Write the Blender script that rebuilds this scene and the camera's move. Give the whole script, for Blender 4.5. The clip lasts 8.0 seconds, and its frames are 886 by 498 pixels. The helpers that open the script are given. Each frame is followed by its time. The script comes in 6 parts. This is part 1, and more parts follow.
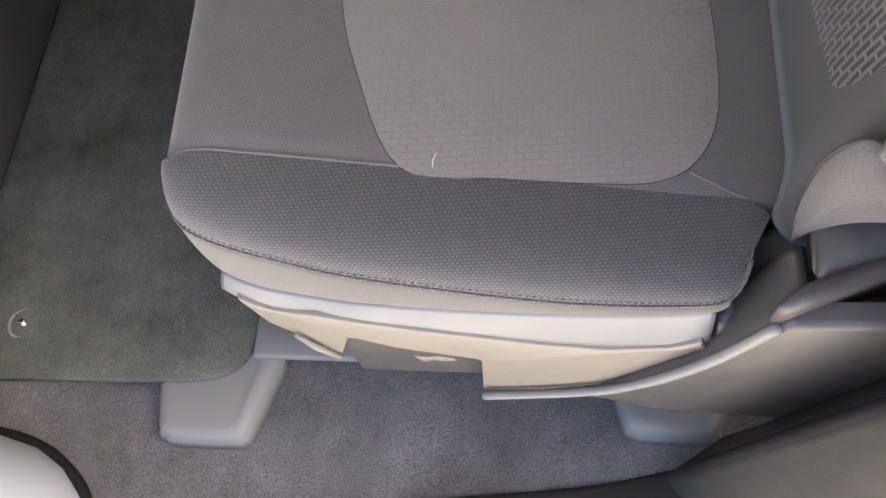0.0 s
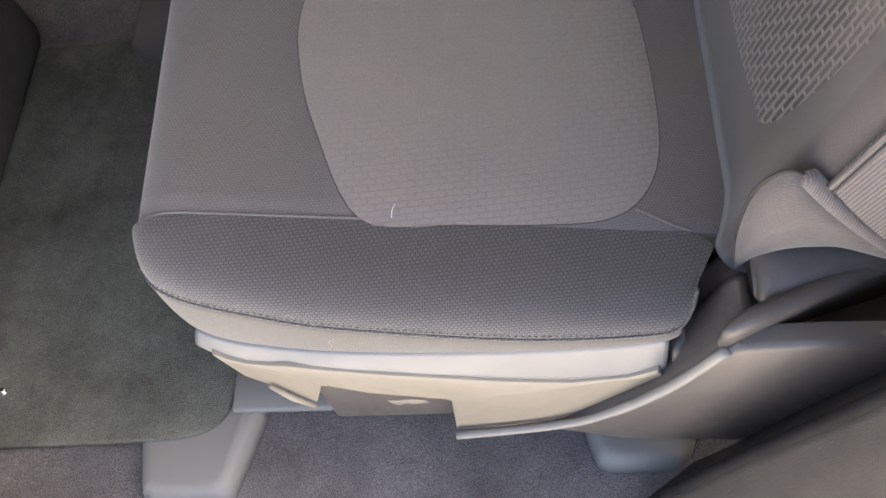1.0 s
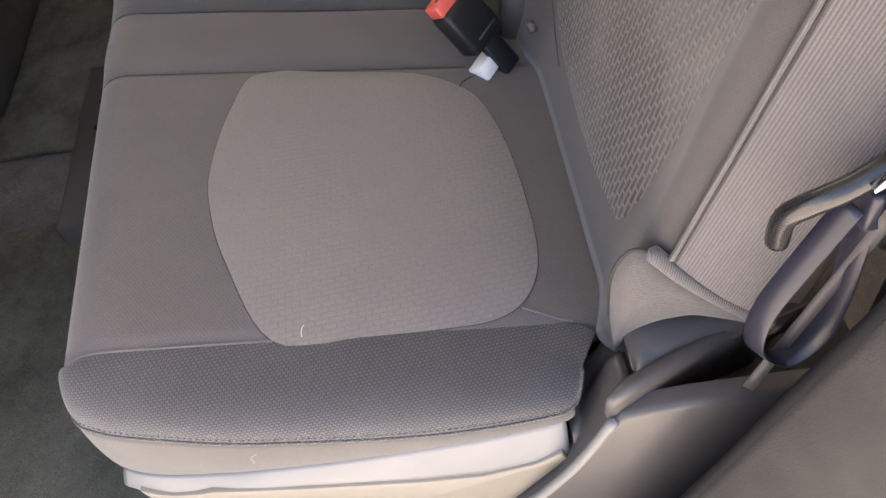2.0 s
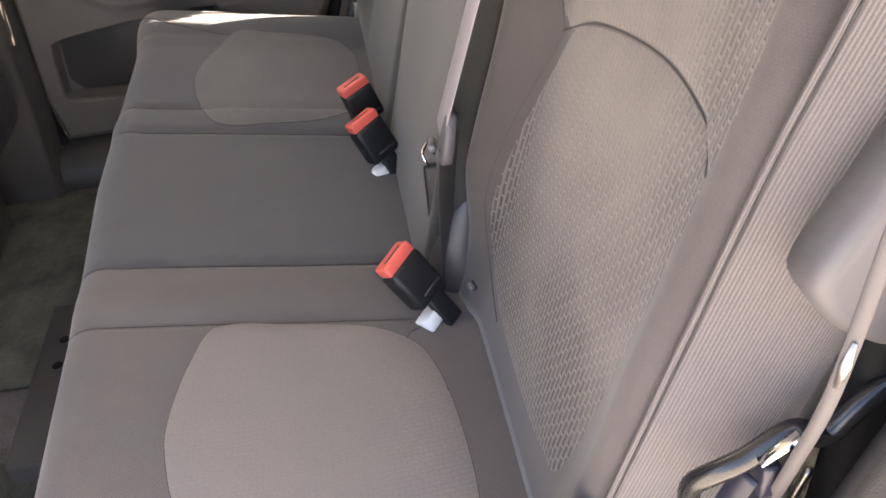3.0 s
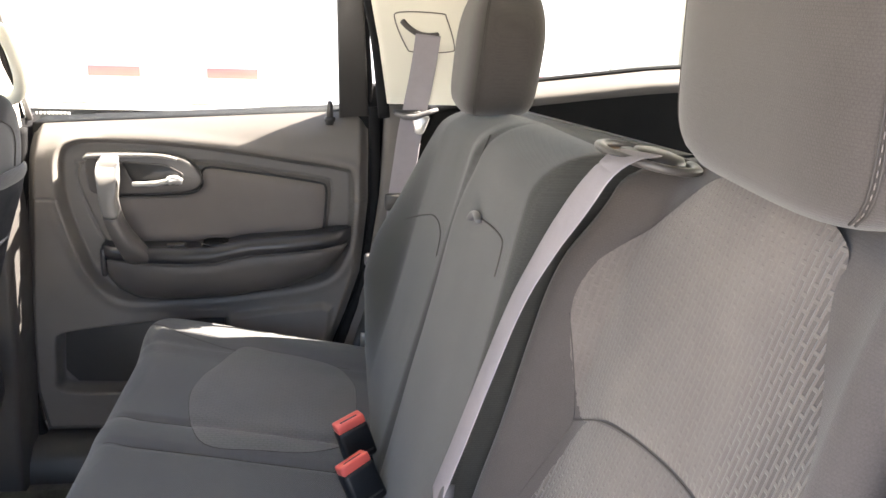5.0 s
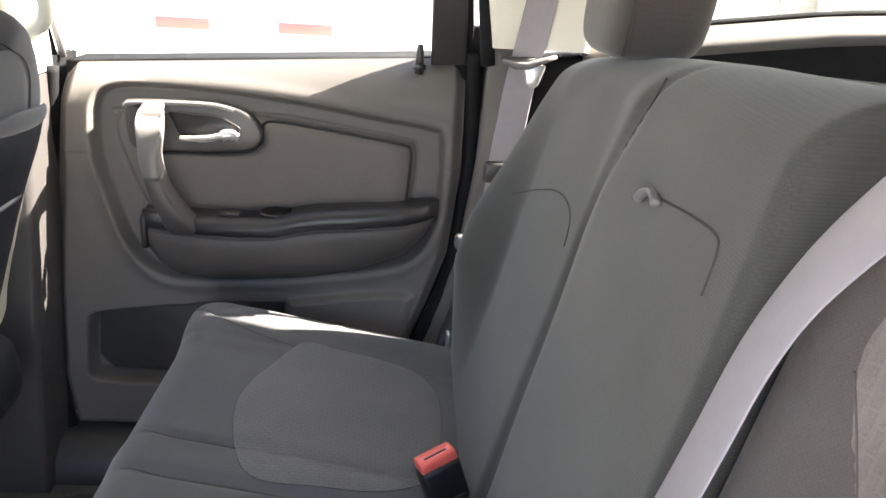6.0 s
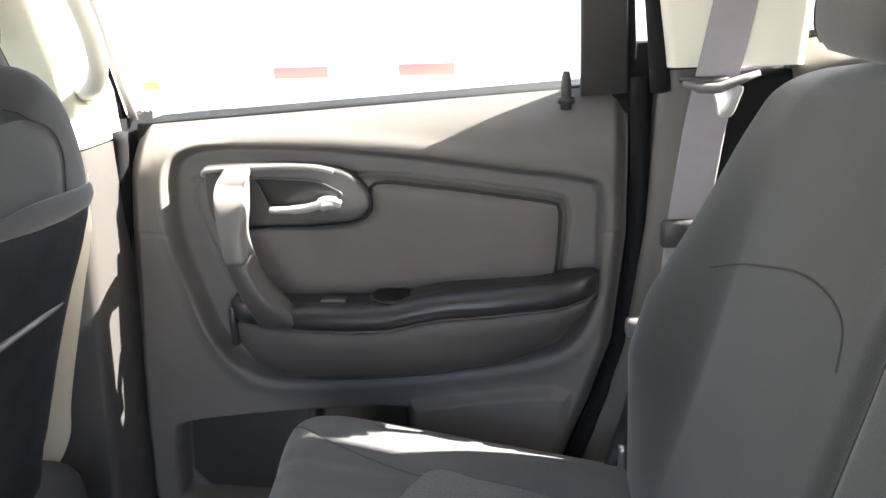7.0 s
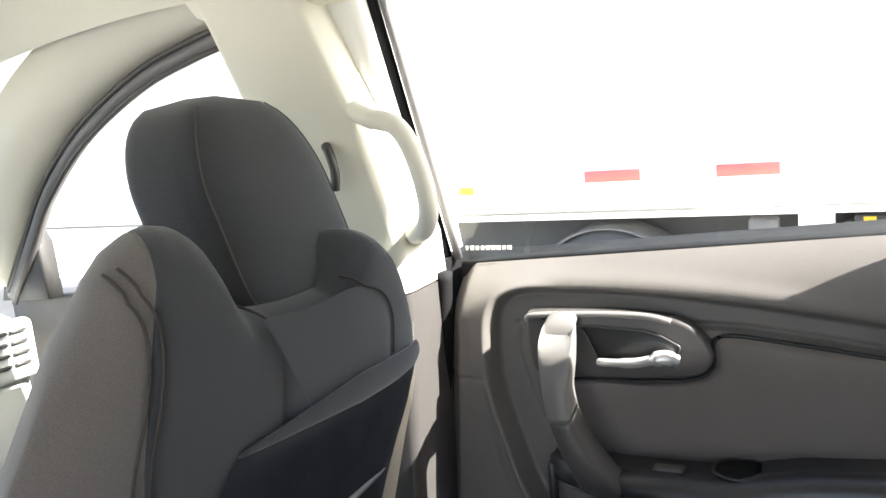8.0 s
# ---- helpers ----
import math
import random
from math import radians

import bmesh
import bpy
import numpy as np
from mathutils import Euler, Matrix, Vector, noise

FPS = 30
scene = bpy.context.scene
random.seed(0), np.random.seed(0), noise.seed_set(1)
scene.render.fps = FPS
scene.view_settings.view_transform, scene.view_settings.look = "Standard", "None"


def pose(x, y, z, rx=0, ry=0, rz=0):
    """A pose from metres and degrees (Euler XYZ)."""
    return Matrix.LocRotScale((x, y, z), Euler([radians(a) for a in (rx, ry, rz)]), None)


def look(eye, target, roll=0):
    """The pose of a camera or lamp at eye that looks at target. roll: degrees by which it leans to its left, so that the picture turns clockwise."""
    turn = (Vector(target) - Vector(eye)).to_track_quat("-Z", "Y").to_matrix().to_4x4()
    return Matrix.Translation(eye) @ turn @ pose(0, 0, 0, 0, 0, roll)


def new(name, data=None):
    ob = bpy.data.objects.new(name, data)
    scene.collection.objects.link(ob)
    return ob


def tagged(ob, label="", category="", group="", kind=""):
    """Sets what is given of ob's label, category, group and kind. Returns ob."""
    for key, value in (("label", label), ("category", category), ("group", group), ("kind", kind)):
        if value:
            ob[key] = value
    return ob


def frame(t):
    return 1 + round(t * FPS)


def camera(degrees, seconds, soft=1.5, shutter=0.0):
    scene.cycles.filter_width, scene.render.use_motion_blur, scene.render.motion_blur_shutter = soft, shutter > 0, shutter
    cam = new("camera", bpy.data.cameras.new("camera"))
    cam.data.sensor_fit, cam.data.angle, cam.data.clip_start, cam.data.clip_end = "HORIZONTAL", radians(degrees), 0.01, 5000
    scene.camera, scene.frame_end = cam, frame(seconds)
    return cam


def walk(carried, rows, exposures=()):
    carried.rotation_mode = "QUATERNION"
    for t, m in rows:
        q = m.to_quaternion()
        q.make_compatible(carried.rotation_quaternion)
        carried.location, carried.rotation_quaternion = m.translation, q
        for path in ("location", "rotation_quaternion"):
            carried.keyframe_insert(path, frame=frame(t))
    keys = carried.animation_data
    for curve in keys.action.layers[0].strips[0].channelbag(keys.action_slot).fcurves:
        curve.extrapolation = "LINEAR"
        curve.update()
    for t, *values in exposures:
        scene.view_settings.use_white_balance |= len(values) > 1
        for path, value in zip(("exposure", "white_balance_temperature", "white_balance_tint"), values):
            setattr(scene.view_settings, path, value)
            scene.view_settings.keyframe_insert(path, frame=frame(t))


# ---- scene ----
cam = camera(55.0, 8.0)
PATH = [
    (0, (0.305, -0.194, 0.87), (0.055, 0.626, -0.937), -14.5),
    (0.5, (0.301, -0.192, 0.881), (0.082, 0.652, -0.919), -13.2),
    (1, (0.324, -0.207, 0.895), (0.117, 0.713, -0.869), -13.9),
    (1.2, (0.312, -0.199, 0.909), (0.185, 0.713, -0.866), -11.5),
    (2.3, (0.37, -0.309, 0.937), (0.389, 1.065, -0.516), -9.8),
    (2.5, (0.371, -0.31, 0.961), (0.45, 1.11, -0.445), -8.2),
    (3, (0.37, -0.306, 0.997), (0.527, 1.268, -0.226), -5.6),
    (3.5, (0.375, -0.304, 1.039), (0.596, 1.394, 0.007), -3.4),
    (4, (0.377, -0.302, 1.059), (0.658, 1.516, 0.274), -0.4),
    (4.5, (0.361, -0.301, 1.065), (0.645, 1.592, 0.482), 0.6),
    (4.7, (0.363, -0.285, 1.054), (0.622, 1.611, 0.472), 1.5),
    (5.8, (0.347, -0.051, 0.987), (0.533, 1.832, 0.34), 4.0),
    (6, (0.329, 0.06, 0.954), (0.419, 1.946, 0.295), 3.3),
    (6.5, (0.31, 0.251, 0.918), (0.234, 2.139, 0.261), -2.3),
    (7, (0.303, 0.39, 0.914), (0.084, 2.289, 0.328), -2.2),
    (7.5, (0.278, 0.447, 0.928), (-0.305, 2.282, 0.384), -5.7),
    (8, (0.239, 0.498, 0.963), (-0.645, 2.26, 0.626), -5.5),
]
walk(cam, [(t, look(eye, target, roll)) for t, eye, target, roll in PATH],
     [(0.0, 2.92, 7650, 14), (1.2, 2.92, 7650, 14), (2.5, 3.25, 8000, 18), (3.5, 3.53, 7800, 18), (4.5, 3.3, 7200, 14), (6.0, 3.27, 6800, 11), (6.5, 3.27, 6700, 10), (7.0, 3.25, 6600, 9), (7.5, 3.1, 6600, 7), (8.0, 2.63, 6400, 8)])


# ---- light ----
SUN_TO = Vector((1.0, 0.155, 0.88)).normalized()      # towards the sun: behind the car, a little to the passenger side
world = bpy.data.worlds.new("sky")
scene.world = world
world.use_nodes = True
wn = world.node_tree.nodes
sky = wn.new("ShaderNodeTexSky")
sky.sky_type = "NISHITA"
sky.sun_disc = False
sky.sun_elevation = math.asin(SUN_TO.z)
sky.sun_rotation = math.atan2(SUN_TO.x, SUN_TO.y)
sky.air_density = 0.7
sky.dust_density = 3.0
world.node_tree.links.new(sky.outputs[0], wn["Background"].inputs[0])
wn["Background"].inputs[1].default_value = 0.15
sun = new("sun", bpy.data.lights.new("sun", "SUN"))
sun.data.energy = 5.0
sun.data.angle = radians(0.5)
sun.data.color = (1.0, 0.95, 0.87)
sun.matrix_world = look(SUN_TO * 20, (0, 0, 0))


# ---- materials ----
def mat_base(name, rgb, rough=0.6, metal=0.0, spec=0.5):
    m = bpy.data.materials.new(name)
    m.use_nodes = True
    nt = m.node_tree
    b = nt.nodes["Principled BSDF"]
    b.inputs["Base Color"].default_value = (*rgb, 1)
    b.inputs["Roughness"].default_value = rough
    b.inputs["Metallic"].default_value = metal
    b.inputs["Specular IOR Level"].default_value = spec
    return m, nt, b


def node(nt, kind, **inputs):
    n = nt.nodes.new(kind)
    for key, value in inputs.items():
        n.inputs[key.replace("_", " ")].default_value = value
    return n


def coords(nt, scale=(1, 1, 1), rot=(0, 0, 0)):
    tc = nt.nodes.new("ShaderNodeTexCoord")
    mp = nt.nodes.new("ShaderNodeMapping")
    mp.inputs["Scale"].default_value = scale
    mp.inputs["Rotation"].default_value = [radians(a) for a in rot]
    nt.links.new(tc.outputs["Object"], mp.inputs[0])
    return mp.outputs[0]


def plane_coords(nt, axes):
    """Texture coordinates whose first two axes run along the cloth: "xy" a cushion (rolling over its sides), "yz" a backrest, "side" its outer side."""
    tc = nt.nodes.new("ShaderNodeTexCoord")
    sp = nt.nodes.new("ShaderNodeSeparateXYZ")
    cb = nt.nodes.new("ShaderNodeCombineXYZ")
    nt.links.new(tc.outputs["Object"], sp.inputs[0])
    if axes == "xy":
        add = nt.nodes.new("ShaderNodeMath")
        add.operation = "ADD"
        nt.links.new(sp.outputs[1], add.inputs[0])
        nt.links.new(sp.outputs[2], add.inputs[1])
        nt.links.new(sp.outputs[0], cb.inputs[0])
        nt.links.new(add.outputs[0], cb.inputs[1])
    elif axes == "yz":
        nt.links.new(sp.outputs[1], cb.inputs[0])
        nt.links.new(sp.outputs[2], cb.inputs[1])
    elif axes == "zy":
        nt.links.new(sp.outputs[2], cb.inputs[0])
        nt.links.new(sp.outputs[1], cb.inputs[1])
    else:
        mul = nt.nodes.new("ShaderNodeMath")
        mul.operation = "MULTIPLY_ADD"
        mul.inputs[1].default_value = -0.30
        nt.links.new(sp.outputs[2], mul.inputs[0])
        nt.links.new(sp.outputs[0], mul.inputs[2])
        nt.links.new(mul.outputs[0], cb.inputs[0])
        nt.links.new(sp.outputs[2], cb.inputs[1])
    return cb.outputs[0]


def mix_rgb(nt, fac, a, b, mode="MIX"):
    n = nt.nodes.new("ShaderNodeMix")
    n.data_type = "RGBA"
    n.blend_type = mode
    for sock, value in ((n.inputs[0], fac), (n.inputs[6], a), (n.inputs[7], b)):
        if hasattr(value, "is_linked"):
            nt.links.new(value, sock)
        elif isinstance(value, tuple):
            sock.default_value = (*value, 1)
        else:
            sock.default_value = value
    return n.outputs[2]


def ramp(nt, fac, lo, hi, a=0.0, b=1.0):
    n = nt.nodes.new("ShaderNodeMapRange")
    n.inputs[1].default_value, n.inputs[2].default_value = lo, hi
    n.inputs[3].default_value, n.inputs[4].default_value = a, b
    nt.links.new(fac, n.inputs[0])
    return n.outputs[0]


def noise_fac(nt, scale, detail=4.0, rough=0.6, vec=None):
    n = node(nt, "ShaderNodeTexNoise", Scale=scale, Detail=detail, Roughness=rough)
    nt.links.new(vec if vec is not None else coords(nt), n.inputs["Vector"])
    return n.outputs["Fac"]


def bump(nt, bsdf, height, strength=0.3, dist=0.001, under=None):
    n = nt.nodes.new("ShaderNodeBump")
    n.inputs["Strength"].default_value = strength
    n.inputs["Distance"].default_value = dist
    nt.links.new(height, n.inputs["Height"])
    if under is not None:
        nt.links.new(under, n.inputs["Normal"])
    nt.links.new(n.outputs[0], bsdf.inputs["Normal"])
    return n.outputs[0]


def fabric(name, rgb, pattern="weave", size=0.0035, axes="xy", contrast=0.35, relief=0.5, soil=0.25, soil_rgb=None, worn=None):
    """Seat cloth: a woven pattern of the given thread size, with worn and soiled areas."""
    m, nt, b = mat_base(name, rgb, 0.88, 0, 0.25)
    b.inputs["Sheen Weight"].default_value = 0.25
    b.inputs["Sheen Roughness"].default_value = 0.5
    vec = plane_coords(nt, axes)
    if pattern == "rib":
        w = node(nt, "ShaderNodeTexWave", Scale=0.31416 / size, Distortion=0.0, Detail=0.0)
        nt.links.new(vec, w.inputs["Vector"])
        fac = w.outputs["Fac"]
    else:
        w = node(nt, "ShaderNodeTexBrick", Scale=1.0, Mortar_Smooth=0.55)
        w.offset = 0.5
        wide, high, gap = {"weave": (1.15, 0.95, 0.22), "dash": (2.2, 1.1, 0.24), "slot": (2.5, 1.0, 0.27)}[pattern]
        w.inputs["Brick Width"].default_value = size * wide
        w.inputs["Row Height"].default_value = size * high
        w.inputs["Mortar Size"].default_value = size * gap
        w.inputs["Color1"].default_value = (0, 0, 0, 1)
        w.inputs["Color2"].default_value = (0.12, 0.12, 0.12, 1)
        w.inputs["Mortar"].default_value = (1, 1, 1, 1)
        nt.links.new(vec, w.inputs["Vector"])
        fac = w.outputs["Color"]
        if pattern == "slot":
            flip = nt.nodes.new("ShaderNodeMath")
            flip.operation = "SUBTRACT"
            flip.inputs[0].default_value = 1.0
            nt.links.new(fac, flip.inputs[1])
            fac = flip.outputs[0]
    if worn is not None:
        # the pattern is rubbed away from the middle of the panel; worn = ((y from, y to), (z from, z to)) where it stays clear
        tc = nt.nodes.new("ShaderNodeTexCoord")
        sp = nt.nodes.new("ShaderNodeSeparateXYZ")
        nt.links.new(tc.outputs["Object"], sp.inputs[0])
        keep = nt.nodes.new("ShaderNodeMath")
        keep.operation = "MAXIMUM"
        nt.links.new(ramp(nt, sp.outputs[1], *worn[0], 1.0, 0.0), keep.inputs[0])
        nt.links.new(ramp(nt, sp.outputs[worn[2]], *worn[1], 1.0, 0.12), keep.inputs[1])
        rub = nt.nodes.new("ShaderNodeMath")
        rub.operation = "MULTIPLY"
        nt.links.new(fac, rub.inputs[0])
        nt.links.new(keep.outputs[0], rub.inputs[1])
        fac = rub.outputs[0]
    dark = tuple(c * (1 - contrast) for c in rgb)
    lite = tuple(min(1, c * (1 + contrast * 0.5)) for c in rgb)
    col = mix_rgb(nt, fac, lite, dark) if pattern != "rib" else mix_rgb(nt, fac, dark, lite)
    big = ramp(nt, noise_fac(nt, 7.0, 5.0, 0.65), 0.42, 0.72)
    soiled = soil_rgb or tuple(min(1, c * 1.5 + 0.02) for c in rgb)
    amount = nt.nodes.new("ShaderNodeMath")
    amount.operation = "MULTIPLY"
    amount.inputs[1].default_value = soil
    nt.links.new(big, amount.inputs[0])
    col = mix_rgb(nt, amount.outputs[0], col, soiled)
    lint = ramp(nt, noise_fac(nt, 900.0, 2.0, 0.7), 0.3, 0.75, 0.85, 1.15)
    col = mix_rgb(nt, 1.0, col, lint, "MULTIPLY")
    nt.links.new(col, b.inputs["Base Color"])
    inv = nt.nodes.new("ShaderNodeMath")
    inv.operation = "SUBTRACT"
    inv.inputs[0].default_value = 1.0
    nt.links.new(fac, inv.inputs[1])
    first = bump(nt, b, inv.outputs[0] if pattern != "rib" else fac, relief, size * 0.3)
    bump(nt, b, noise_fac(nt, 1500.0, 2.0), 0.25, 0.0006, first)
    return m


def plastic(name, rgb, rough=0.5, grain=0.12, spec=0.45, wear=0.12, uneven=0.07):
    """Moulded trim: fine leather grain, slight unevenness in gloss, dusty areas."""
    m, nt, b = mat_base(name, rgb, rough, 0, spec)
    big = ramp(nt, noise_fac(nt, 5.0, 5.0, 0.65), 0.4, 0.75)
    amount = nt.nodes.new("ShaderNodeMath")
    amount.operation = "MULTIPLY"
    amount.inputs[1].default_value = wear
    nt.links.new(big, amount.inputs[0])
    dusty = tuple(min(1, c * 1.6 + 0.03) for c in rgb)
    nt.links.new(mix_rgb(nt, amount.outputs[0], tuple(rgb), dusty), b.inputs["Base Color"])
    nt.links.new(ramp(nt, noise_fac(nt, 30.0, 3.0), 0.3, 0.7, rough - uneven, rough + uneven), b.inputs["Roughness"])
    v = node(nt, "ShaderNodeTexVoronoi", Scale=700.0)
    nt.links.new(coords(nt), v.inputs["Vector"])
    bump(nt, b, v.outputs["Distance"], grain, 0.0006)
    return m


def carpet(name, rgb, fibre=1300.0, dust=1.35):
    m, nt, b = mat_base(name, rgb, 0.95, 0, 0.15)
    fine = ramp(nt, noise_fac(nt, fibre, 3.0, 0.8), 0.28, 0.72, 0.3, 1.75)
    big = ramp(nt, noise_fac(nt, 9.0, 6.0, 0.7), 0.35, 0.75)
    col = mix_rgb(nt, big, tuple(c * 0.85 for c in rgb), tuple(c * dust + 0.008 for c in rgb))
    nt.links.new(mix_rgb(nt, 1.0, col, fine, "MULTIPLY"), b.inputs["Base Color"])
    bump(nt, b, noise_fac(nt, fibre * 0.6, 4.0, 0.85), 1.0, 0.005)
    return m


M_CLOTH = fabric("bolster_cloth", (0.131, 0.118, 0.111), "weave", 0.0026, "xy", 0.15, 0.28, 0.2)
M_TUCK = fabric("tuck_cloth", (0.112, 0.099, 0.091), "weave", 0.0022, "yz", 0.10, 0.2, 0.3)
M_SHELL = plastic("belt_cover_plastic", (0.088, 0.084, 0.088), 0.5, 0.08)
M_FOOT = plastic("sill_end_plastic", (0.30, 0.33, 0.36), 0.5, 0.08)
M_ROLL = fabric("rolled_edge_cloth", (0.088, 0.086, 0.086), "weave", 0.0031, "xy", 0.36, 0.6, 0.12)
M_BCLOTH = fabric("back_bolster_cloth", (0.072, 0.063, 0.059), "weave", 0.0022, "yz", 0.05, 0.12, 0.25)
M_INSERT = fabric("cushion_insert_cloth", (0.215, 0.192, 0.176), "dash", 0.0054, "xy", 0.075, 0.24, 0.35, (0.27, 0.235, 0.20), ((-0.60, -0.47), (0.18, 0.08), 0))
M_BACK = fabric("back_insert_cloth", (0.108, 0.094, 0.085), "slot", 0.0064, "zy", 0.68, 0.9, 0.6, (0.205, 0.182, 0.162), ((-0.595, -0.47), (0.47, 0.66), 2))
# Rib tone is raised for doorway light on the outer side of the backrest.
M_RIB = fabric("ribbed_cloth", (0.140, 0.125, 0.118), "rib", 0.0019, "side", 0.34, 0.7, 0.2)
M_SKIRT = fabric("beige_skirt_cloth", (0.088, 0.082, 0.071), "weave", 0.0016, "xy", 0.12, 0.3, 0.3)
M_HEAD = fabric("headrest_cloth", (0.050, 0.044, 0.041), "weave", 0.0022, "yz", 0.08, 0.15, 0.15)
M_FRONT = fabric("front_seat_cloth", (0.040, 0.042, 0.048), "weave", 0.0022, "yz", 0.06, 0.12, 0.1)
M_VINYL = plastic("seatback_vinyl", (0.016, 0.018, 0.024), 0.6, 0.2, 0.3)
M_SEAM = mat_base("seam_thread", (0.045, 0.041, 0.038), 0.9)[0]
M_SOFTSEAM = mat_base("faded_seam_thread", (0.080, 0.071, 0.064), 0.9)[0]
M_STITCH = mat_base("light_stitch", (0.175, 0.16, 0.15), 0.9)[0]
M_CARPET = carpet("carpet", (0.158, 0.150, 0.148), 650.0, 1.6)
M_MAT = carpet("floor_mat_pile", (0.108, 0.112, 0.094), 900.0, 2.1)
M_DARK = plastic("dark_trim", (0.045, 0.043, 0.042), 0.45)
M_COVER = plastic("seat_cover_plastic", (0.066, 0.061, 0.059), 0.38)
M_DOOR = plastic("door_trim", (0.122, 0.112, 0.104), 0.55, 0.2)
M_ARM = plastic("armrest_vinyl", (0.026, 0.025, 0.027), 0.33, 0.12, 0.5, 0.03, 0.01)
M_PAD = plastic("door_pad_vinyl", (0.122, 0.106, 0.098), 0.6, 0.3)
M_BEZEL_SUN = plastic("sunlit_bezel_edge", (0.20, 0.19, 0.182), 0.35, 0.03)
M_PALE = plastic("pale_grey_plastic", (0.15, 0.145, 0.148), 0.45, 0.1)
M_BRACKET = plastic("grey_bracket_plastic", (0.172, 0.168, 0.158), 0.5, 0.08)
M_BAND = plastic("light_band_plastic", (0.168, 0.170, 0.170), 0.4, 0.05)
M_BEIGE = plastic("beige_valance_plastic", (0.19, 0.172, 0.142), 0.5, 0.1)
M_CREAM = plastic("cream_pillar_plastic", (0.71, 0.69, 0.60), 0.6, 0.1, 0.3, 0.05)
M_CLIFF = plastic("headliner", (0.76, 0.75, 0.65), 0.95, 0.3, 0.1, 0.05)
M_RUBBER = plastic("seal_rubber", (0.010, 0.010, 0.011), 0.8, 0.1, 0.15, 0.03)
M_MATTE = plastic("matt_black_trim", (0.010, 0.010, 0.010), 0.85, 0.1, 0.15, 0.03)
M_BLACK = plastic("black_plastic", (0.012, 0.012, 0.013), 0.45, 0.1)
M_RED = mat_base("red_button", (0.80, 0.13, 0.10), 0.3)[0]
M_LEVER = mat_base("satin_metal", (0.72, 0.70, 0.68), 0.28, 0.55)[0]
M_WHITE = mat_base("white_tag", (0.82, 0.82, 0.8), 0.6)[0]
M_CHROME = mat_base("chrome", (0.8, 0.8, 0.8), 0.14, 1.0)[0]
M_STEEL = mat_base("steel_bar", (0.42, 0.41, 0.4), 0.35, 1.0)[0]
M_BODY = mat_base("white_body_paint", (0.78, 0.78, 0.76), 0.3)[0]


def belt_material():
    m, nt, b = mat_base("belt_webbing", (0.285, 0.262, 0.285), 0.75)
    w = node(nt, "ShaderNodeTexBrick", Scale=1.0, Mortar_Smooth=0.4)
    w.inputs["Brick Width"].default_value = 0.004
    w.inputs["Row Height"].default_value = 0.0016
    w.inputs["Mortar Size"].default_value = 0.0003
    nt.links.new(coords(nt), w.inputs["Vector"])
    bump(nt, b, w.outputs["Fac"], 0.3, 0.0005)
    grey = ramp(nt, noise_fac(nt, 60.0), 0.3, 0.7, 0.96, 1.03)
    nt.links.new(mix_rgb(nt, 1.0, (0.285, 0.262, 0.285), grey, "MULTIPLY"), b.inputs["Base Color"])
    return m


M_BELT = belt_material()
# Satin handle colour, lightened for the sun on the upper pull.
M_PULL_SUN = plastic("sunlit_handle_paint", (0.15, 0.143, 0.137), 0.34, 0.02)


def glass_material():
    m, nt, b = mat_base("window_glass", (1, 1, 1), 0.02)
    nt.nodes.remove(b)
    tr = nt.nodes.new("ShaderNodeBsdfTransparent")
    tr.inputs[0].default_value = (0.86, 0.9, 0.88, 1)
    gl = nt.nodes.new("ShaderNodeBsdfGlossy")
    gl.inputs["Roughness"].default_value = 0.02
    mx = nt.nodes.new("ShaderNodeMixShader")
    mx.inputs[0].default_value = 0.05
    nt.links.new(tr.outputs[0], mx.inputs[1])
    nt.links.new(gl.outputs[0], mx.inputs[2])
    nt.links.new(mx.outputs[0], nt.nodes["Material Output"].inputs[0])
    return m


M_GLASS = glass_material()


# ---- mesh helpers ----
def thing(name, at, label, category, kind="", group=""):
    ob = new(name)
    ob.location = at
    ob.empty_display_size = 0.05
    return tagged(ob, label, category, group, kind)


def part(name, data, material, parent, label="", smooth=True):
    """Links (verts, faces) or a bmesh, in world coordinates, as one mesh object under parent."""
    me = bpy.data.meshes.new(name)
    if isinstance(data, tuple):
        me.from_pydata([tuple(v) for v in data[0]], [], data[1])
        bm = bmesh.new()
        bm.from_mesh(me)
    else:
        bm = data
    bmesh.ops.recalc_face_normals(bm, faces=bm.faces)
    bm.to_mesh(me)
    bm.free()
    for p in me.polygons:
        p.use_smooth = smooth
    me.materials.append(material)
    ob = new(name, me)
    if parent is not None:
        top = parent
        base = Vector((0, 0, 0))
        while top is not None:
            base += top.location
            top = top.parent
        ob.parent = parent
        for v in me.vertices:
            v.co -= base
    if label:
        tagged(ob, label)
    return ob


def sharp(ob, degrees=35):
    """Keeps edges steeper than the angle crisp."""
    me = ob.data
    bm = bmesh.new()
    bm.from_mesh(me)
    for e in bm.edges:
        if len(e.link_faces) == 2 and e.calc_face_angle(0) > radians(degrees):
            e.smooth = False
    bm.to_mesh(me)
    bm.free()
    return ob


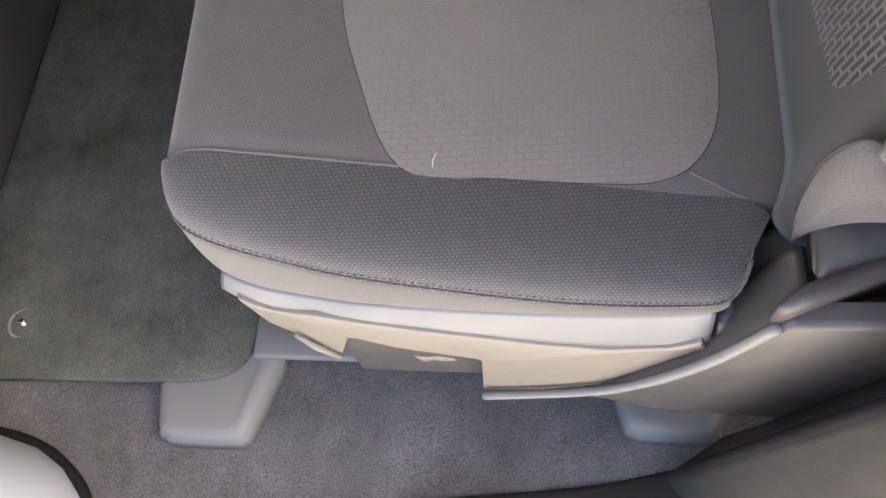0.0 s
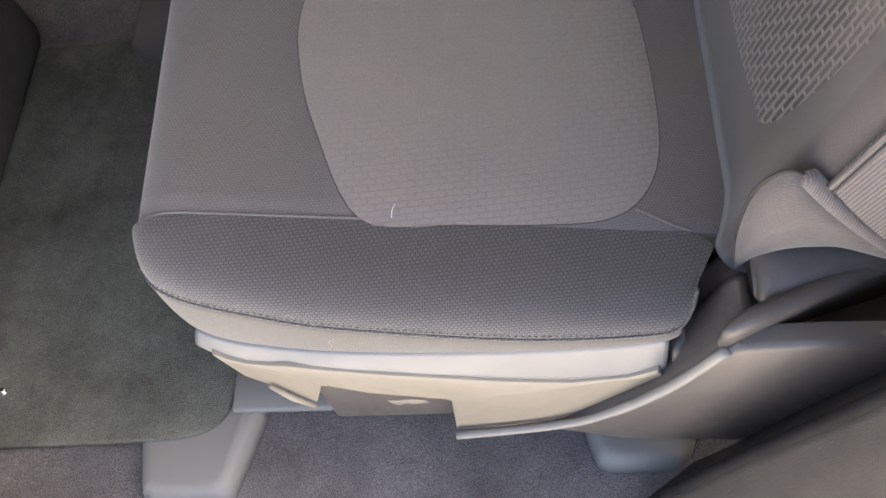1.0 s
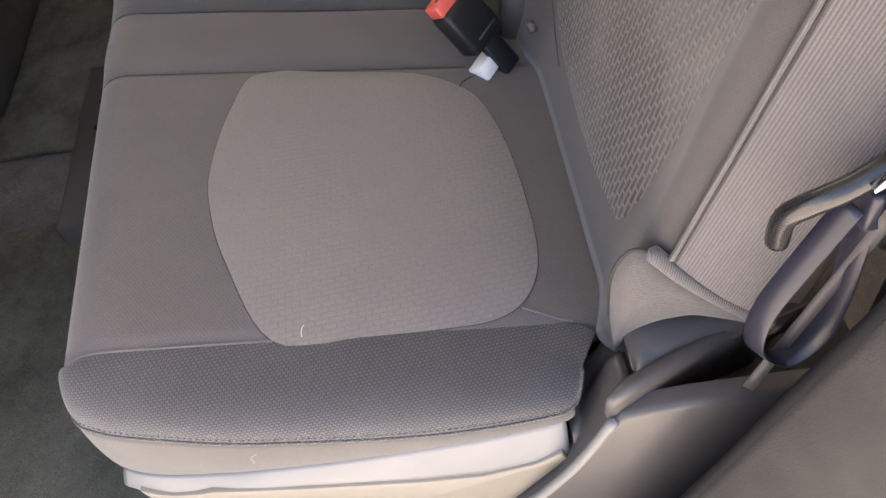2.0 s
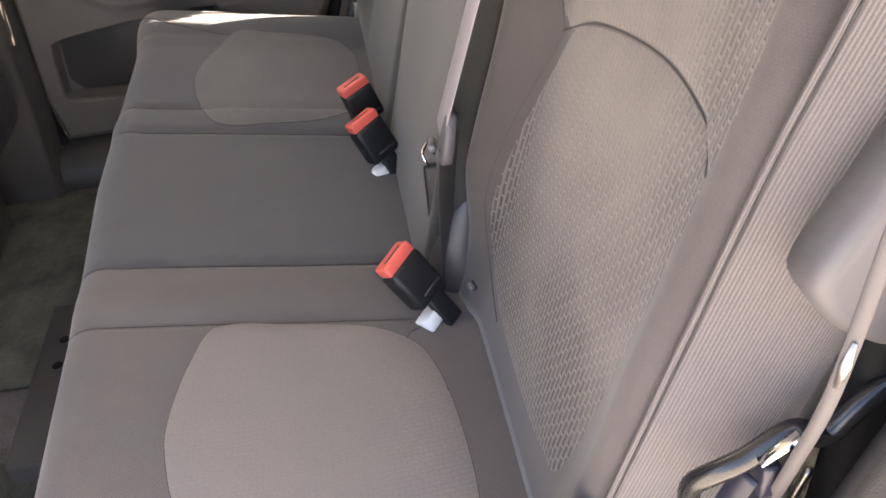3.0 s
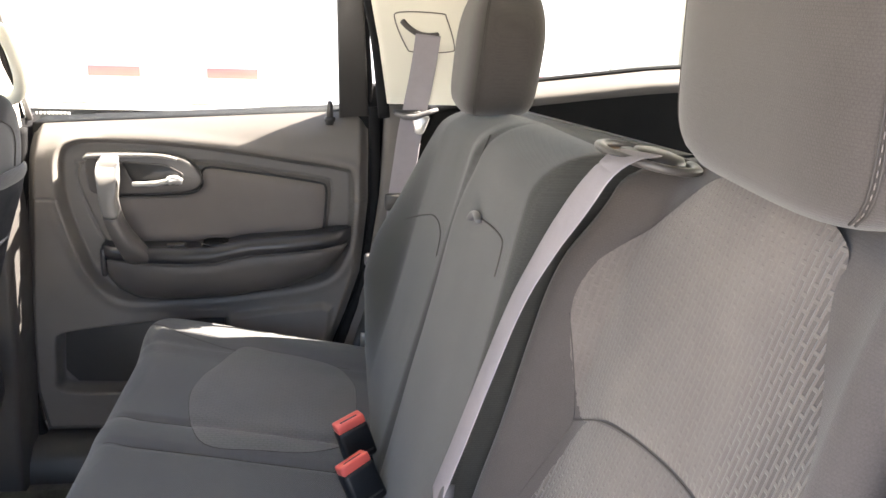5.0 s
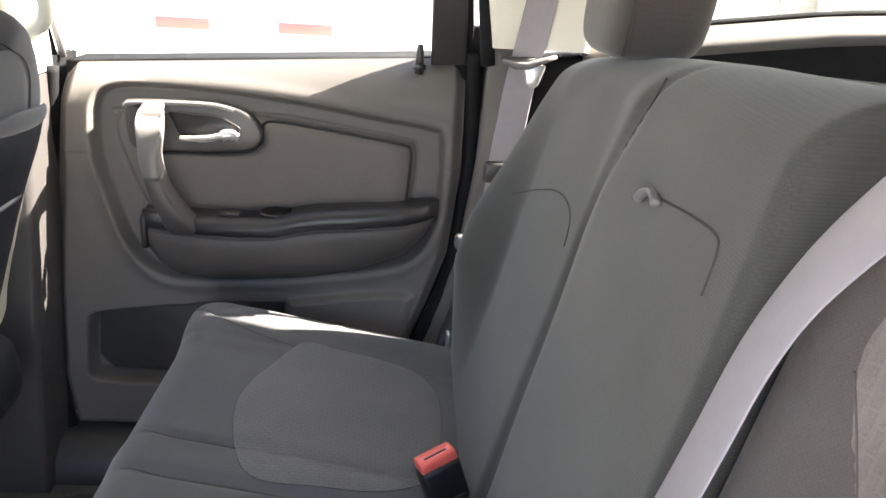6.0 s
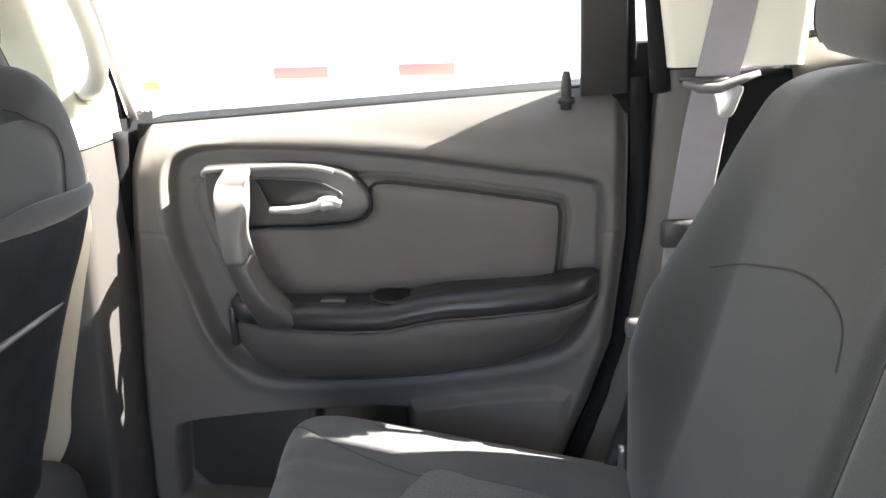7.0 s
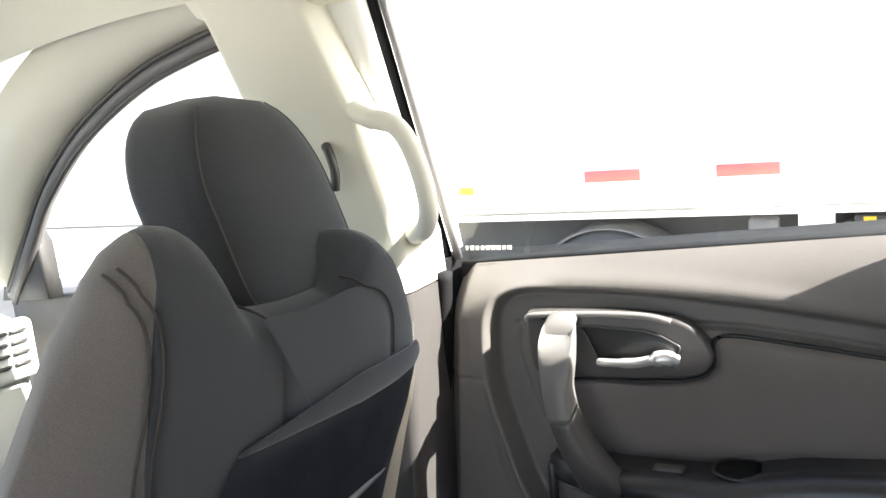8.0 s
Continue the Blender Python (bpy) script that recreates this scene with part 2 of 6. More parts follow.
def spline(points, n=8, closed=False):
    """Catmull-Rom through points (any dimension), n steps a span."""
    p = [np.array(q, float) for q in points]
    k = len(p)
    out = []
    for i in range(k if closed else k - 1):
        if closed:
            a, b, c, d = p[i - 1], p[i], p[(i + 1) % k], p[(i + 2) % k]
        else:
            a, b, c, d = p[max(i - 1, 0)], p[i], p[i + 1], p[min(i + 2, k - 1)]
        for s in range(n):
            t = s / n
            out.append(0.5 * (2 * b + (c - a) * t + (2 * a - 5 * b + 4 * c - d) * t * t + (3 * b - a - 3 * c + d) * t ** 3))
    if not closed:
        out.append(p[-1])
    return out


def loft(rings, closed=True, caps=True):
    n = len(rings[0])
    verts = [tuple(v) for r in rings for v in r]
    faces = []
    for a in range(len(rings) - 1):
        for b in range(n if closed else n - 1):
            c = (b + 1) % n
            faces.append((a * n + b, a * n + c, (a + 1) * n + c, (a + 1) * n + b))
    if caps and closed:
        faces.append(tuple(range(n - 1, -1, -1)))
        faces.append(tuple(range((len(rings) - 1) * n, len(rings) * n)))
    return verts, faces


def tube(points, r=0.002, n=8, flat=1.0, up=None):
    """A rod along points. flat squeezes the section along its second axis."""
    p = [Vector(q) for q in points]
    rings = []
    ref = Vector(up) if up is not None else Vector((0.31, 0.17, 0.93))
    for i, q in enumerate(p):
        t = (p[min(i + 1, len(p) - 1)] - p[max(i - 1, 0)]).normalized()
        a = t.cross(ref)
        if a.length < 1e-4:
            a = t.cross(Vector((1, 0, 0)))
        a.normalize()
        b = t.cross(a).normalized()
        rad = r[i] if isinstance(r, (list, tuple)) else r
        rings.append([q + a * (rad * math.cos(2 * math.pi * k / n)) + b * (rad * flat * math.sin(2 * math.pi * k / n)) for k in range(n)])
    return loft(rings)


def ribbon(points, sides, half=0.0235, thick=0.0014):
    """A strap along points; sides gives the across direction at each point."""
    rings = []
    for i, q in enumerate(points):
        q = Vector(q)
        t = (Vector(points[min(i + 1, len(points) - 1)]) - Vector(points[max(i - 1, 0)])).normalized()
        a = Vector(sides[i] if isinstance(sides, list) else sides)
        a = (a - t * a.dot(t)).normalized()
        b = t.cross(a).normalized()
        w, h = half, thick / 2
        rings.append([q + a * sx + b * sy for sx, sy in ((-w, -h * 0.4), (-w * 0.93, -h), (w * 0.93, -h), (w, -h * 0.4), (w, h * 0.4), (w * 0.93, h), (-w * 0.93, h), (-w, h * 0.4))])
    return loft(rings)


def dashes(points, pitch=0.006, fill=0.6, r=0.0006):
    """Stitches: short lengths of thread along a line of points, in one mesh."""
    p = [Vector(q) for q in points]
    cum = [0.0]
    for a, b in zip(p, p[1:]):
        cum.append(cum[-1] + (b - a).length)

    def at(s):
        k = min(max(int(np.searchsorted(cum, s)), 1), len(p) - 1)
        w = (s - cum[k - 1]) / max(1e-9, cum[k] - cum[k - 1])
        return p[k - 1].lerp(p[k], w)

    verts, faces = [], []
    s = 0.0
    while s + pitch < cum[-1]:
        v, f = tube([at(s), at(s + pitch * fill * 0.5), at(s + pitch * fill)], [r * 0.6, r, r * 0.6], 4)
        n = len(verts)
        verts += v
        faces += [tuple(i + n for i in q) for q in f]
        s += pitch
    return verts, faces


def rbox(size, at=(0, 0, 0), r=0.004, seg=2, turn=None):
    bm = bmesh.new()
    bmesh.ops.create_cube(bm, size=1.0)
    bmesh.ops.scale(bm, vec=size, verts=bm.verts)
    if r > 0:
        bmesh.ops.bevel(bm, geom=bm.edges[:], offset=min(r, min(size) * 0.45), segments=seg, profile=0.5, affect="EDGES")
    m = Matrix.Translation(at)
    if turn is not None:
        m = m @ turn
    bmesh.ops.transform(bm, matrix=m, verts=bm.verts)
    return bm


def prism(outline, place, depth, r=0.003, seg=2):
    """An outline in the plane (a, b) with place(a, b, d) -> point, given a depth and eased edges on its face at d = 0."""
    o = np.array(outline, float)
    n = len(o)
    nxt, prv = np.roll(o, -1, 0), np.roll(o, 1, 0)
    t = nxt - prv
    t /= np.linalg.norm(t, axis=1)[:, None] + 1e-9
    area = 0.5 * np.sum(o[:, 0] * nxt[:, 1] - nxt[:, 0] * o[:, 1])
    inward = np.stack([-t[:, 1], t[:, 0]], 1) * (1 if area > 0 else -1)
    rings = [[place(*q, depth) for q in o]]
    for k in range(seg + 1):
        ang = math.pi / 2 * k / seg
        q = o + inward * r * (1 - math.cos(ang))
        rings.append([place(*p, r * (1 - math.sin(ang))) for p in q])
    return loft(rings)


def patch(outline, surf, rise=0.003, rings=9, edge=0.0):
    """A padded panel over surf(a, b, d), bounded by a closed outline in (a, b); its rim sinks to edge."""
    o = np.array(outline, float)
    c = o.mean(0)
    n = len(o)
    verts, faces = [], []
    for k in range(rings + 1):
        s = (k / rings) ** 0.8
        for q in o:
            p = c + (q - c) * s
            d = rise * (1 - s ** 12) + edge * s ** 12
            verts.append(tuple(surf(p[0], p[1], d)))
    for k in range(rings):
        for b in range(n):
            e = (b + 1) % n
            faces.append((k * n + b, k * n + e, (k + 1) * n + e, (k + 1) * n + b))
    return verts, faces


def smooth(a, b, x):
    t = np.clip((x - a) / (b - a), 0, 1)
    return t * t * (3 - 2 * t)


def inside(poly, x, y):
    """Signed distance from points to a polygon, positive inside."""
    p = np.array(poly, float)
    best = np.full(np.shape(x), 1e9)
    odd = np.zeros(np.shape(x), bool)
    for a, b in zip(p, np.roll(p, -1, 0)):
        e = b - a
        t = np.clip(((x - a[0]) * e[0] + (y - a[1]) * e[1]) / (e @ e + 1e-12), 0, 1)
        best = np.minimum(best, np.hypot(x - a[0] - t * e[0], y - a[1] - t * e[1]))
        cross = (a[1] > y) != (b[1] > y)
        with np.errstate(divide="ignore", invalid="ignore"):
            at = a[0] + (y - a[1]) * e[0] / (e[1] if abs(e[1]) > 1e-12 else 1e-12)
        odd ^= cross & (x < at)
    return np.where(odd, best, -best)


def sheet(us, vs, place):
    """A grid surface place(u, v) over lists of u and v."""
    verts = [tuple(place(u, v)) for v in vs for u in us]
    n = len(us)
    faces = [(j * n + i, j * n + i + 1, (j + 1) * n + i + 1, (j + 1) * n + i) for j in range(len(vs) - 1) for i in range(n - 1)]
    return verts, faces


# ---- setting ----
ground_bm = bmesh.new()
bmesh.ops.create_grid(ground_bm, x_segments=2, y_segments=2, size=400.0)
bmesh.ops.translate(ground_bm, vec=(0, 0, -0.5), verts=ground_bm.verts)
ag, agn, agb = mat_base("sunlit_concrete_yard", (0.5, 0.475, 0.44), 0.9)
agn.links.new(mix_rgb(agn, ramp(agn, noise_fac(agn, 1.7, 8.0, 0.7), 0.3, 0.7), (0.44, 0.42, 0.385), (0.58, 0.555, 0.515)), agb.inputs["Base Color"])
bump(agn, agb, noise_fac(agn, 120.0, 4.0), 0.4, 0.004)
tagged(part("ground", ground_bm, ag, None, smooth=False), "pale sunlit concrete yard around the car", "ground", kind="structure")

# floor of the car, with the tunnel-free second-row footwell
floor_us = np.linspace(-1.6, 1.7, 67)
floor_vs = np.linspace(-0.115, 1.47, 33)


def floor_at(u, v):
    rise = 0.02 * smooth(0.30, 0.75, u)
    return (u, v, rise + 0.0025 * noise.noise((u * 5, v * 5, 0.3)))


floor_top = sheet(floor_us, floor_vs, floor_at)
tagged(part("floor", floor_top, M_CARPET, None), "dusty brown-grey carpet on the car floor", "floor", kind="structure")
underbody = part("underbody", rbox((3.3, 1.50, 0.05), (0.05, 0.705, -0.036), 0.01), M_DARK, None)
tagged(underbody, "dark underbody panel beneath the car carpet", "floor", kind="structure")


# headliner, with outer roof skin above it
def roof_z(x, y):
    side = abs(y - 0.70) / 0.70
    return 1.175 - 0.09 * side ** 4 - 0.10 * smooth(0.5, 1.4, -x) - 0.03 * smooth(1.0, 1.8, x)


roof_vs = np.linspace(0.06, 1.34, 25)
tagged(part("ceiling", sheet(np.linspace(-1.25, 1.8, 50), roof_vs, lambda u, v: (u, v, roof_z(u, v))), M_CLIFF, None),
       "cream woven headliner of the car", "ceiling", kind="structure")
tagged(part("roof_panel", sheet(np.linspace(-1.3, 1.85, 40), np.linspace(-0.02, 1.42, 25), lambda u, v: (u, v, roof_z(u, 0.70 + (v - 0.70) * 0.94) + 0.03)), M_BODY, None),
       "white painted car roof panel", "roof", kind="structure")


# ---- second-row bench: cushion ----
BENCH_Y1 = 1.388
FRONT_Y = [0.03, 0.2, 0.34, 0.52, 0.78, 1.30]
FRONT_X = [0.019, 0.013, 0.007, 0.002, -0.014, -0.014]
REAR_X = [0.515, 0.515, 0.512, 0.50, 0.465, 0.44]
SEAMS = (0.456, 0.565, 0.905, 0.985)


def cushion_top(x, y):
    z = 0.385 - 0.18 * x
    for s in SEAMS:
        z -= 0.0065 * math.exp(-((y - s) / 0.009) ** 2) * float(smooth(0.0, 0.06, x))
    z += 0.024 * float(smooth(1.22, 1.315, y)) - 0.003 * math.exp(-((y - 1.262) / 0.007) ** 2)
    z += 0.006 * math.exp(-((y - 0.51) / 0.035) ** 2) + 0.006 * math.exp(-((y - 0.945) / 0.03) ** 2)
    z -= 0.004 * math.exp(-(((x - 0.29) / 0.10) ** 2 + ((y - 0.27) / 0.10) ** 2))
    return z + 0.0012 * noise.noise((x * 9, y * 9, 1.7))


def end_roll(y):
    """0 on the flat of the bench, up to 1 at its very ends."""
    return float(np.clip(max((0.105 - y) / 0.083, (y - 1.325) / 0.063), 0, 1))


def end_fall(y):
    """How far the end roll has turned down at y, from 0 to 1, on a full rounded section."""
    return 1 - max(0.0, 1 - end_roll(y) ** 1.7) ** (1 / 1.7)


def cushion_ring(y):
    fall = end_fall(y)
    xf = float(np.interp(y, FRONT_Y, FRONT_X)) + 0.13 * fall
    xr = float(np.interp(y, FRONT_Y, REAR_X)) - 0.085 * fall
    drop = 0.042 * fall
    front_roll = 0.058 * (1 - fall) + 0.010 * fall
    low = cushion_top(xf, y) - drop - front_roll
    ring = [(xr, y, 0.255), (xf + 0.06, y, low - 0.018), (xf + 0.022, y, low - 0.012), (xf + 0.004, y, low - 0.004)]
    xs = xf + (xr - 0.02 - xf) * np.linspace(0, 1, 64) ** 1.35
    for x in xs:
        k = max(0.0, 1 - (x - xf) / 0.05)
        roll = front_roll * (1 - math.sqrt(max(0.0, 1 - k * k)))
        ring.append((x, y, cushion_top(x, y) - roll - drop))
    ring.append((xr, y, cushion_top(xr, y) - 0.02 - drop))
    return ring


ys = sorted(set(np.round(np.concatenate([np.linspace(0.105, 1.20, 56), np.linspace(1.20, 1.325, 22), np.linspace(1.325, BENCH_Y1, 12)] + [np.linspace(s - 0.018, s + 0.018, 9) for s in SEAMS]), 4)))
bench = thing("rear_bench_seat", (0.25, 0.7, 0.0), "grey-brown cloth second-row bench seat with lighter worn inserts", "car seat")
flat_ys = [float(y) for y in ys]
# Centre and far cushion get a darker grey than the near one.
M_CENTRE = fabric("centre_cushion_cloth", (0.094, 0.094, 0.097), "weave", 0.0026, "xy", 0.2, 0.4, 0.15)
part("cushion", loft([cushion_ring(y) for y in flat_ys if y <= 0.5651]), M_CLOTH, bench, "woven grey-brown cushion with shallow seams")
part("cushion", loft([cushion_ring(y) for y in flat_ys if y >= 0.5649]), M_CENTRE, bench, "darker grey cloth centre and far cushion")


def on_cushion(x, y, d=0.0):
    fall = end_fall(y)
    xf = float(np.interp(y, FRONT_Y, FRONT_X)) + 0.13 * fall
    k = min(1.0, max(0.0, 1 - (x - xf) / 0.05))
    roll = (0.058 * (1 - fall) + 0.010 * fall) * (1 - math.sqrt(max(0.0, 1 - k * k)))
    return Vector((x, y, cushion_top(x, y) - roll - 0.042 * fall + d))


INSERT = [(0.184, 0.452), (0.153, 0.388), (0.138, 0.305), (0.141, 0.252), (0.157, 0.190), (0.197, 0.106), (0.267, 0.104), (0.338, 0.107), (0.383, 0.114),
          (0.411, 0.134), (0.428, 0.171), (0.432, 0.227), (0.427, 0.315), (0.414, 0.379), (0.394, 0.414), (0.347, 0.440), (0.27, 0.450)]
FAR_INSERT = [(x - 0.026 - 0.06 * max(0.0, x - 0.2), 1.375 - y) for x, y in INSERT]
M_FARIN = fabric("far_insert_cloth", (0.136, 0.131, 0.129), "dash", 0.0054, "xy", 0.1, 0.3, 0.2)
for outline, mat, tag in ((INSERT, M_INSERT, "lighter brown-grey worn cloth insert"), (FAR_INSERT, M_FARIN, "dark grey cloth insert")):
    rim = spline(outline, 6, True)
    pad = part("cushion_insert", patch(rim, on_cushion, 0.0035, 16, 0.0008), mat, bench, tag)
    part("seam", tube([on_cushion(q[0], q[1], 0.0003) for q in rim] + [on_cushion(*rim[0], 0.0003)], 0.0006, 6), M_SEAM, pad)

for pts, mat in (([(0.026, 0.106), (0.054, 0.1058), (0.116, 0.1058), (0.16, 0.106), (0.197, 0.1065)], M_STITCH),
                 ([(0.405, 0.124), (0.420, 0.117), (0.434, 0.110), (0.446, 0.1065)], M_STITCH),
                 ([(0.425, 0.33), (0.39, 0.41), (0.41, 0.435)], M_SEAM),
                 ([(0.002, 1.318), (0.03, 1.296), (0.08, 1.278), (0.145, 1.266), (0.25, 1.259), (0.38, 1.256)], M_SEAM)):
    part("seam", tube([on_cushion(p[0], p[1], 0.0006) for p in spline(pts, 6)], 0.0010 if mat is M_STITCH else 0.0005, 6), mat, bench)
for s in SEAMS:
    part("seam", tube([on_cushion(x, s, 0.0004) for x in np.linspace(0.015, 0.37 if s > 0.8 else 0.40, 40)], 0.0005, 6), M_SEAM, bench)

# rolled near edge: piping, beige skirt, light band, valance
SIDE = spline([(0.016, 0.165), (0.0185, 0.118), (0.026, 0.084), (0.0395, 0.062), (0.069, 0.046), (0.112, 0.035), (0.18, 0.025), (0.30, 0.021), (0.40, 0.024), (0.432, 0.032), (0.442, 0.055)], 8)
SIDE_X = np.maximum.accumulate(np.array([p[0] for p in SIDE]))


def side_z(xs, zs):
    return np.interp(SIDE_X, xs, zs)


PIPE_Z = side_z([0.002, 0.02, 0.05, 0.085, 0.124, 0.162, 0.20, 0.24, 0.28, 0.32, 0.36, 0.40, 0.422, 0.432, 0.442], [0.322, 0.334, 0.345, 0.347, 0.343, 0.337, 0.331, 0.323, 0.315, 0.308, 0.304, 0.301, 0.299, 0.302, 0.325])
SKIRT_Z = side_z([0.002, 0.046, 0.085, 0.14, 0.18, 0.30, 0.442], [0.272, 0.272, 0.276, 0.284, 0.287, 0.287, 0.287])
BAND_Z = side_z([0.002, 0.055, 0.09, 0.157, 0.25, 0.35, 0.442], [0.252, 0.252, 0.254, 0.268, 0.255, 0.237, 0.235])


def out(i, d):
    """A plan point of the near edge, moved outboard by d."""
    a, b = SIDE[max(i - 1, 0)], SIDE[min(i + 1, len(SIDE) - 1)]
    t = (b - a) / (np.linalg.norm(b - a) + 1e-9)
    return SIDE[i] + np.array([t[1], -t[0]]) * d


def wall(zs_top, zs_bot, d_top, d_bot, bulge=0.0, thick=0.006, first=0, last=None, front_bulge=0.0):
    rings = []
    last = len(SIDE) if last is None else last
    for i in range(first, last):
        ring = []
        for k in range(9):
            s = k / 8
            d = d_top + (d_bot - d_top) * s + (bulge + front_bulge * float(smooth(0.30, 0.12, SIDE_X[i]))) * math.sin(math.pi * s) ** 0.6
            ring.append((*out(i, d), zs_top[i] + (zs_bot[i] - zs_top[i]) * s))
        for k in range(8, -1, -1):
            s = k / 8
            ring.append((*out(i, d_top + (d_bot - d_top) * s - thick), zs_top[i] + (zs_bot[i] - zs_top[i]) * s))
        rings.append(ring)
    return loft(rings)


ROLL_IN = spline([(0.020, 0.112), (0.032, 0.1065), (0.05, 0.1055), (0.116, 0.1055), (0.18, 0.1055), (0.26, 0.1055), (0.34, 0.1055), (0.41, 0.1055), (0.446, 0.1055), (0.462, 0.094)], 12)


def along(curve, u):
    """The point at the fraction u of a plan curve's length."""
    c = np.array(curve)
    run = np.concatenate([[0], np.cumsum(np.linalg.norm(np.diff(c, axis=0), axis=1))])
    return np.array([np.interp(u * run[-1], run, c[:, k]) for k in range(c.shape[1])])


EDGE_LINE = [(*out(i, 0.0), PIPE_Z[i]) for i in range(9, len(SIDE))]


def roll_at(u, v):
    """The roll's skin: u along the seat, v from the top seam over the crown to the piping."""
    a, b = along(ROLL_IN, u), along(EDGE_LINE, u)
    th = v * math.pi / 2
    k = min(1.0, max(0.0, 1 - (float(a[0]) - 0.017) / 0.05))
    za = cushion_top(float(a[0]), float(a[1])) - 0.058 * (1 - math.sqrt(max(0.0, 1 - k * k)))
    crown = 0.011 * math.sin(2 * th) * math.sin(math.pi * min(1.0, 0.01 + 0.95 * u)) ** 0.4
    p = a + (b[:2] - a) * (math.sin(th) ** 0.92)
    return (p[0], p[1], b[2] + (za - b[2]) * math.cos(th) ** 0.8 + crown)


part("side_roll", sheet(np.linspace(0, 1, 110), np.linspace(0, 1, 26), roll_at), M_ROLL, bench, "darker woven cloth roll along the outer edge")
part("piping", tube([(*out(i, 0.0005), PIPE_Z[i]) for i in range(9, len(SIDE) - 2)], 0.0014, 8), M_ROLL, bench)
part("stitching", dashes([Vector(roll_at(u, 0.93)) + Vector((0.0, -0.0006, 0.0004)) for u in np.linspace(0.06, 0.96, 120)], 0.0050, 0.55, 0.0006), M_SKIRT, bench)
M_LINT = mat_base("pale_lint", (0.30, 0.28, 0.25), 0.95)[0]
rng = random.Random(11)
lint = ([], [])
for k in range(190):
    u, v = rng.uniform(0.06, 0.97), 1.0 - 0.16 * rng.random() ** 2
    p = Vector(roll_at(u, v)) + Vector((0.0, -0.0004, 0.0003))
    way = Vector((rng.uniform(-1, 1), rng.uniform(-0.35, -0.05), rng.uniform(-0.9, 0.6))).normalized() * rng.uniform(0.0015, 0.0042)
    bend = Vector((rng.uniform(-1, 1), rng.uniform(-0.3, 0.0), rng.uniform(-1, 1))) * 0.001
    hv, hf = tube([p, p + way * 0.5 + bend, p + way], 0.00013, 3)
    lint[1].extend(tuple(i + len(lint[0]) for i in f) for f in hf)
    lint[0].extend(hv)
part("lint", lint, M_LINT, bench, "pale fluffy lint caught along the piping")
part("skirt", wall(PIPE_Z, SKIRT_Z - 0.004, 0.0, 0.000, 0.0025, 0.008, 9, len(SIDE) - 9), M_SKIRT, bench, "dusty beige cloth skirt below the piping")
part("side_band", wall(SKIRT_Z + 0.002, BAND_Z + 0.006, 0.0020, 0.0105, 0.001, 0.012, 27, len(SIDE) - 12), M_BAND, bench, "pale grey plastic band")

near_y = lambda y: (lambda a, b, d: (a, y + d, b))
VALANCE = [(0.060, 0.264), (0.075, 0.263), (0.09, 0.263), (0.110, 0.268), (0.127, 0.274), (0.158, 0.275), (0.205, 0.270), (0.253, 0.262), (0.30, 0.252), (0.349, 0.243), (0.395, 0.246), (0.417, 0.255), (0.423, 0.240), (0.348, 0.147), (0.30, 0.128), (0.247, 0.120), (0.2505, 0.204), (0.246, 0.208), (0.184, 0.222), (0.152, 0.234), (0.146, 0.233), (0.130, 0.182), (0.095, 0.212), (0.074, 0.224), (0.064, 0.250)]


VAL_X, VAL_Y = np.array([out(i, 0.0135) for i in range(20, len(SIDE) - 12)]).T


def valance_at(a, b, d):
    """The valance stands upright and turns inboard round the front corner of the seat."""
    return (a, float(np.interp(a, VAL_X, VAL_Y)) + d, b)


sharp(part("valance", prism(VALANCE, valance_at, 0.006, 0.003), M_BEIGE, bench, "beige plastic valance with a cut-out"))
part("cutout_plate", rbox((0.125, 0.02, 0.105), (0.196, 0.032, 0.172), 0.004), M_COVER, bench, "brown-grey plate behind the cut-out")
part("torn_label", prism([(0.190, 0.170), (0.200, 0.168), (0.212, 0.171), (0.224, 0.166), (0.226, 0.160), (0.212, 0.157), (0.206, 0.161), (0.198, 0.154), (0.193, 0.161)], lambda a, b, d: (a, 0.0215 + d, b), 0.001, 0.0002, 1), M_BEIGE, bench, "torn remnant of a pale label")
part("lug", tube([valance_at(0.098, 0.222, -0.003), valance_at(0.112, 0.200, -0.004), valance_at(0.128, 0.180, -0.003)], [0.002, 0.0032, 0.002], 8), M_BEIGE, bench)
COVER = [(0.338, 0.142), (0.36, 0.160), (0.41, 0.222), (0.44, 0.276), (0.452, 0.312), (0.463, 0.327), (0.476, 0.329), (0.52, 0.330), (0.60, 0.325), (0.70, 0.31), (0.70, 0.10), (0.50, 0.085), (0.40, 0.10), (0.35, 0.13)]
sharp(part("side_cover", prism(COVER, near_y(0.000), 0.018, 0.006, 3), M_COVER, bench, "grey-brown plastic side cover of the seat"))
# Ridge of the side cover in a paler grey, which paints its highlight.
part("cover_ridge", tube(spline([(0.248, 0.001, 0.124), (0.338, 0.001, 0.150), (0.38, 0.0, 0.185), (0.423, 0.001, 0.246), (0.456, 0.004, 0.318)], 6), [0.004] * 13 + [0.0045] * 12, 8), M_BRACKET, bench)
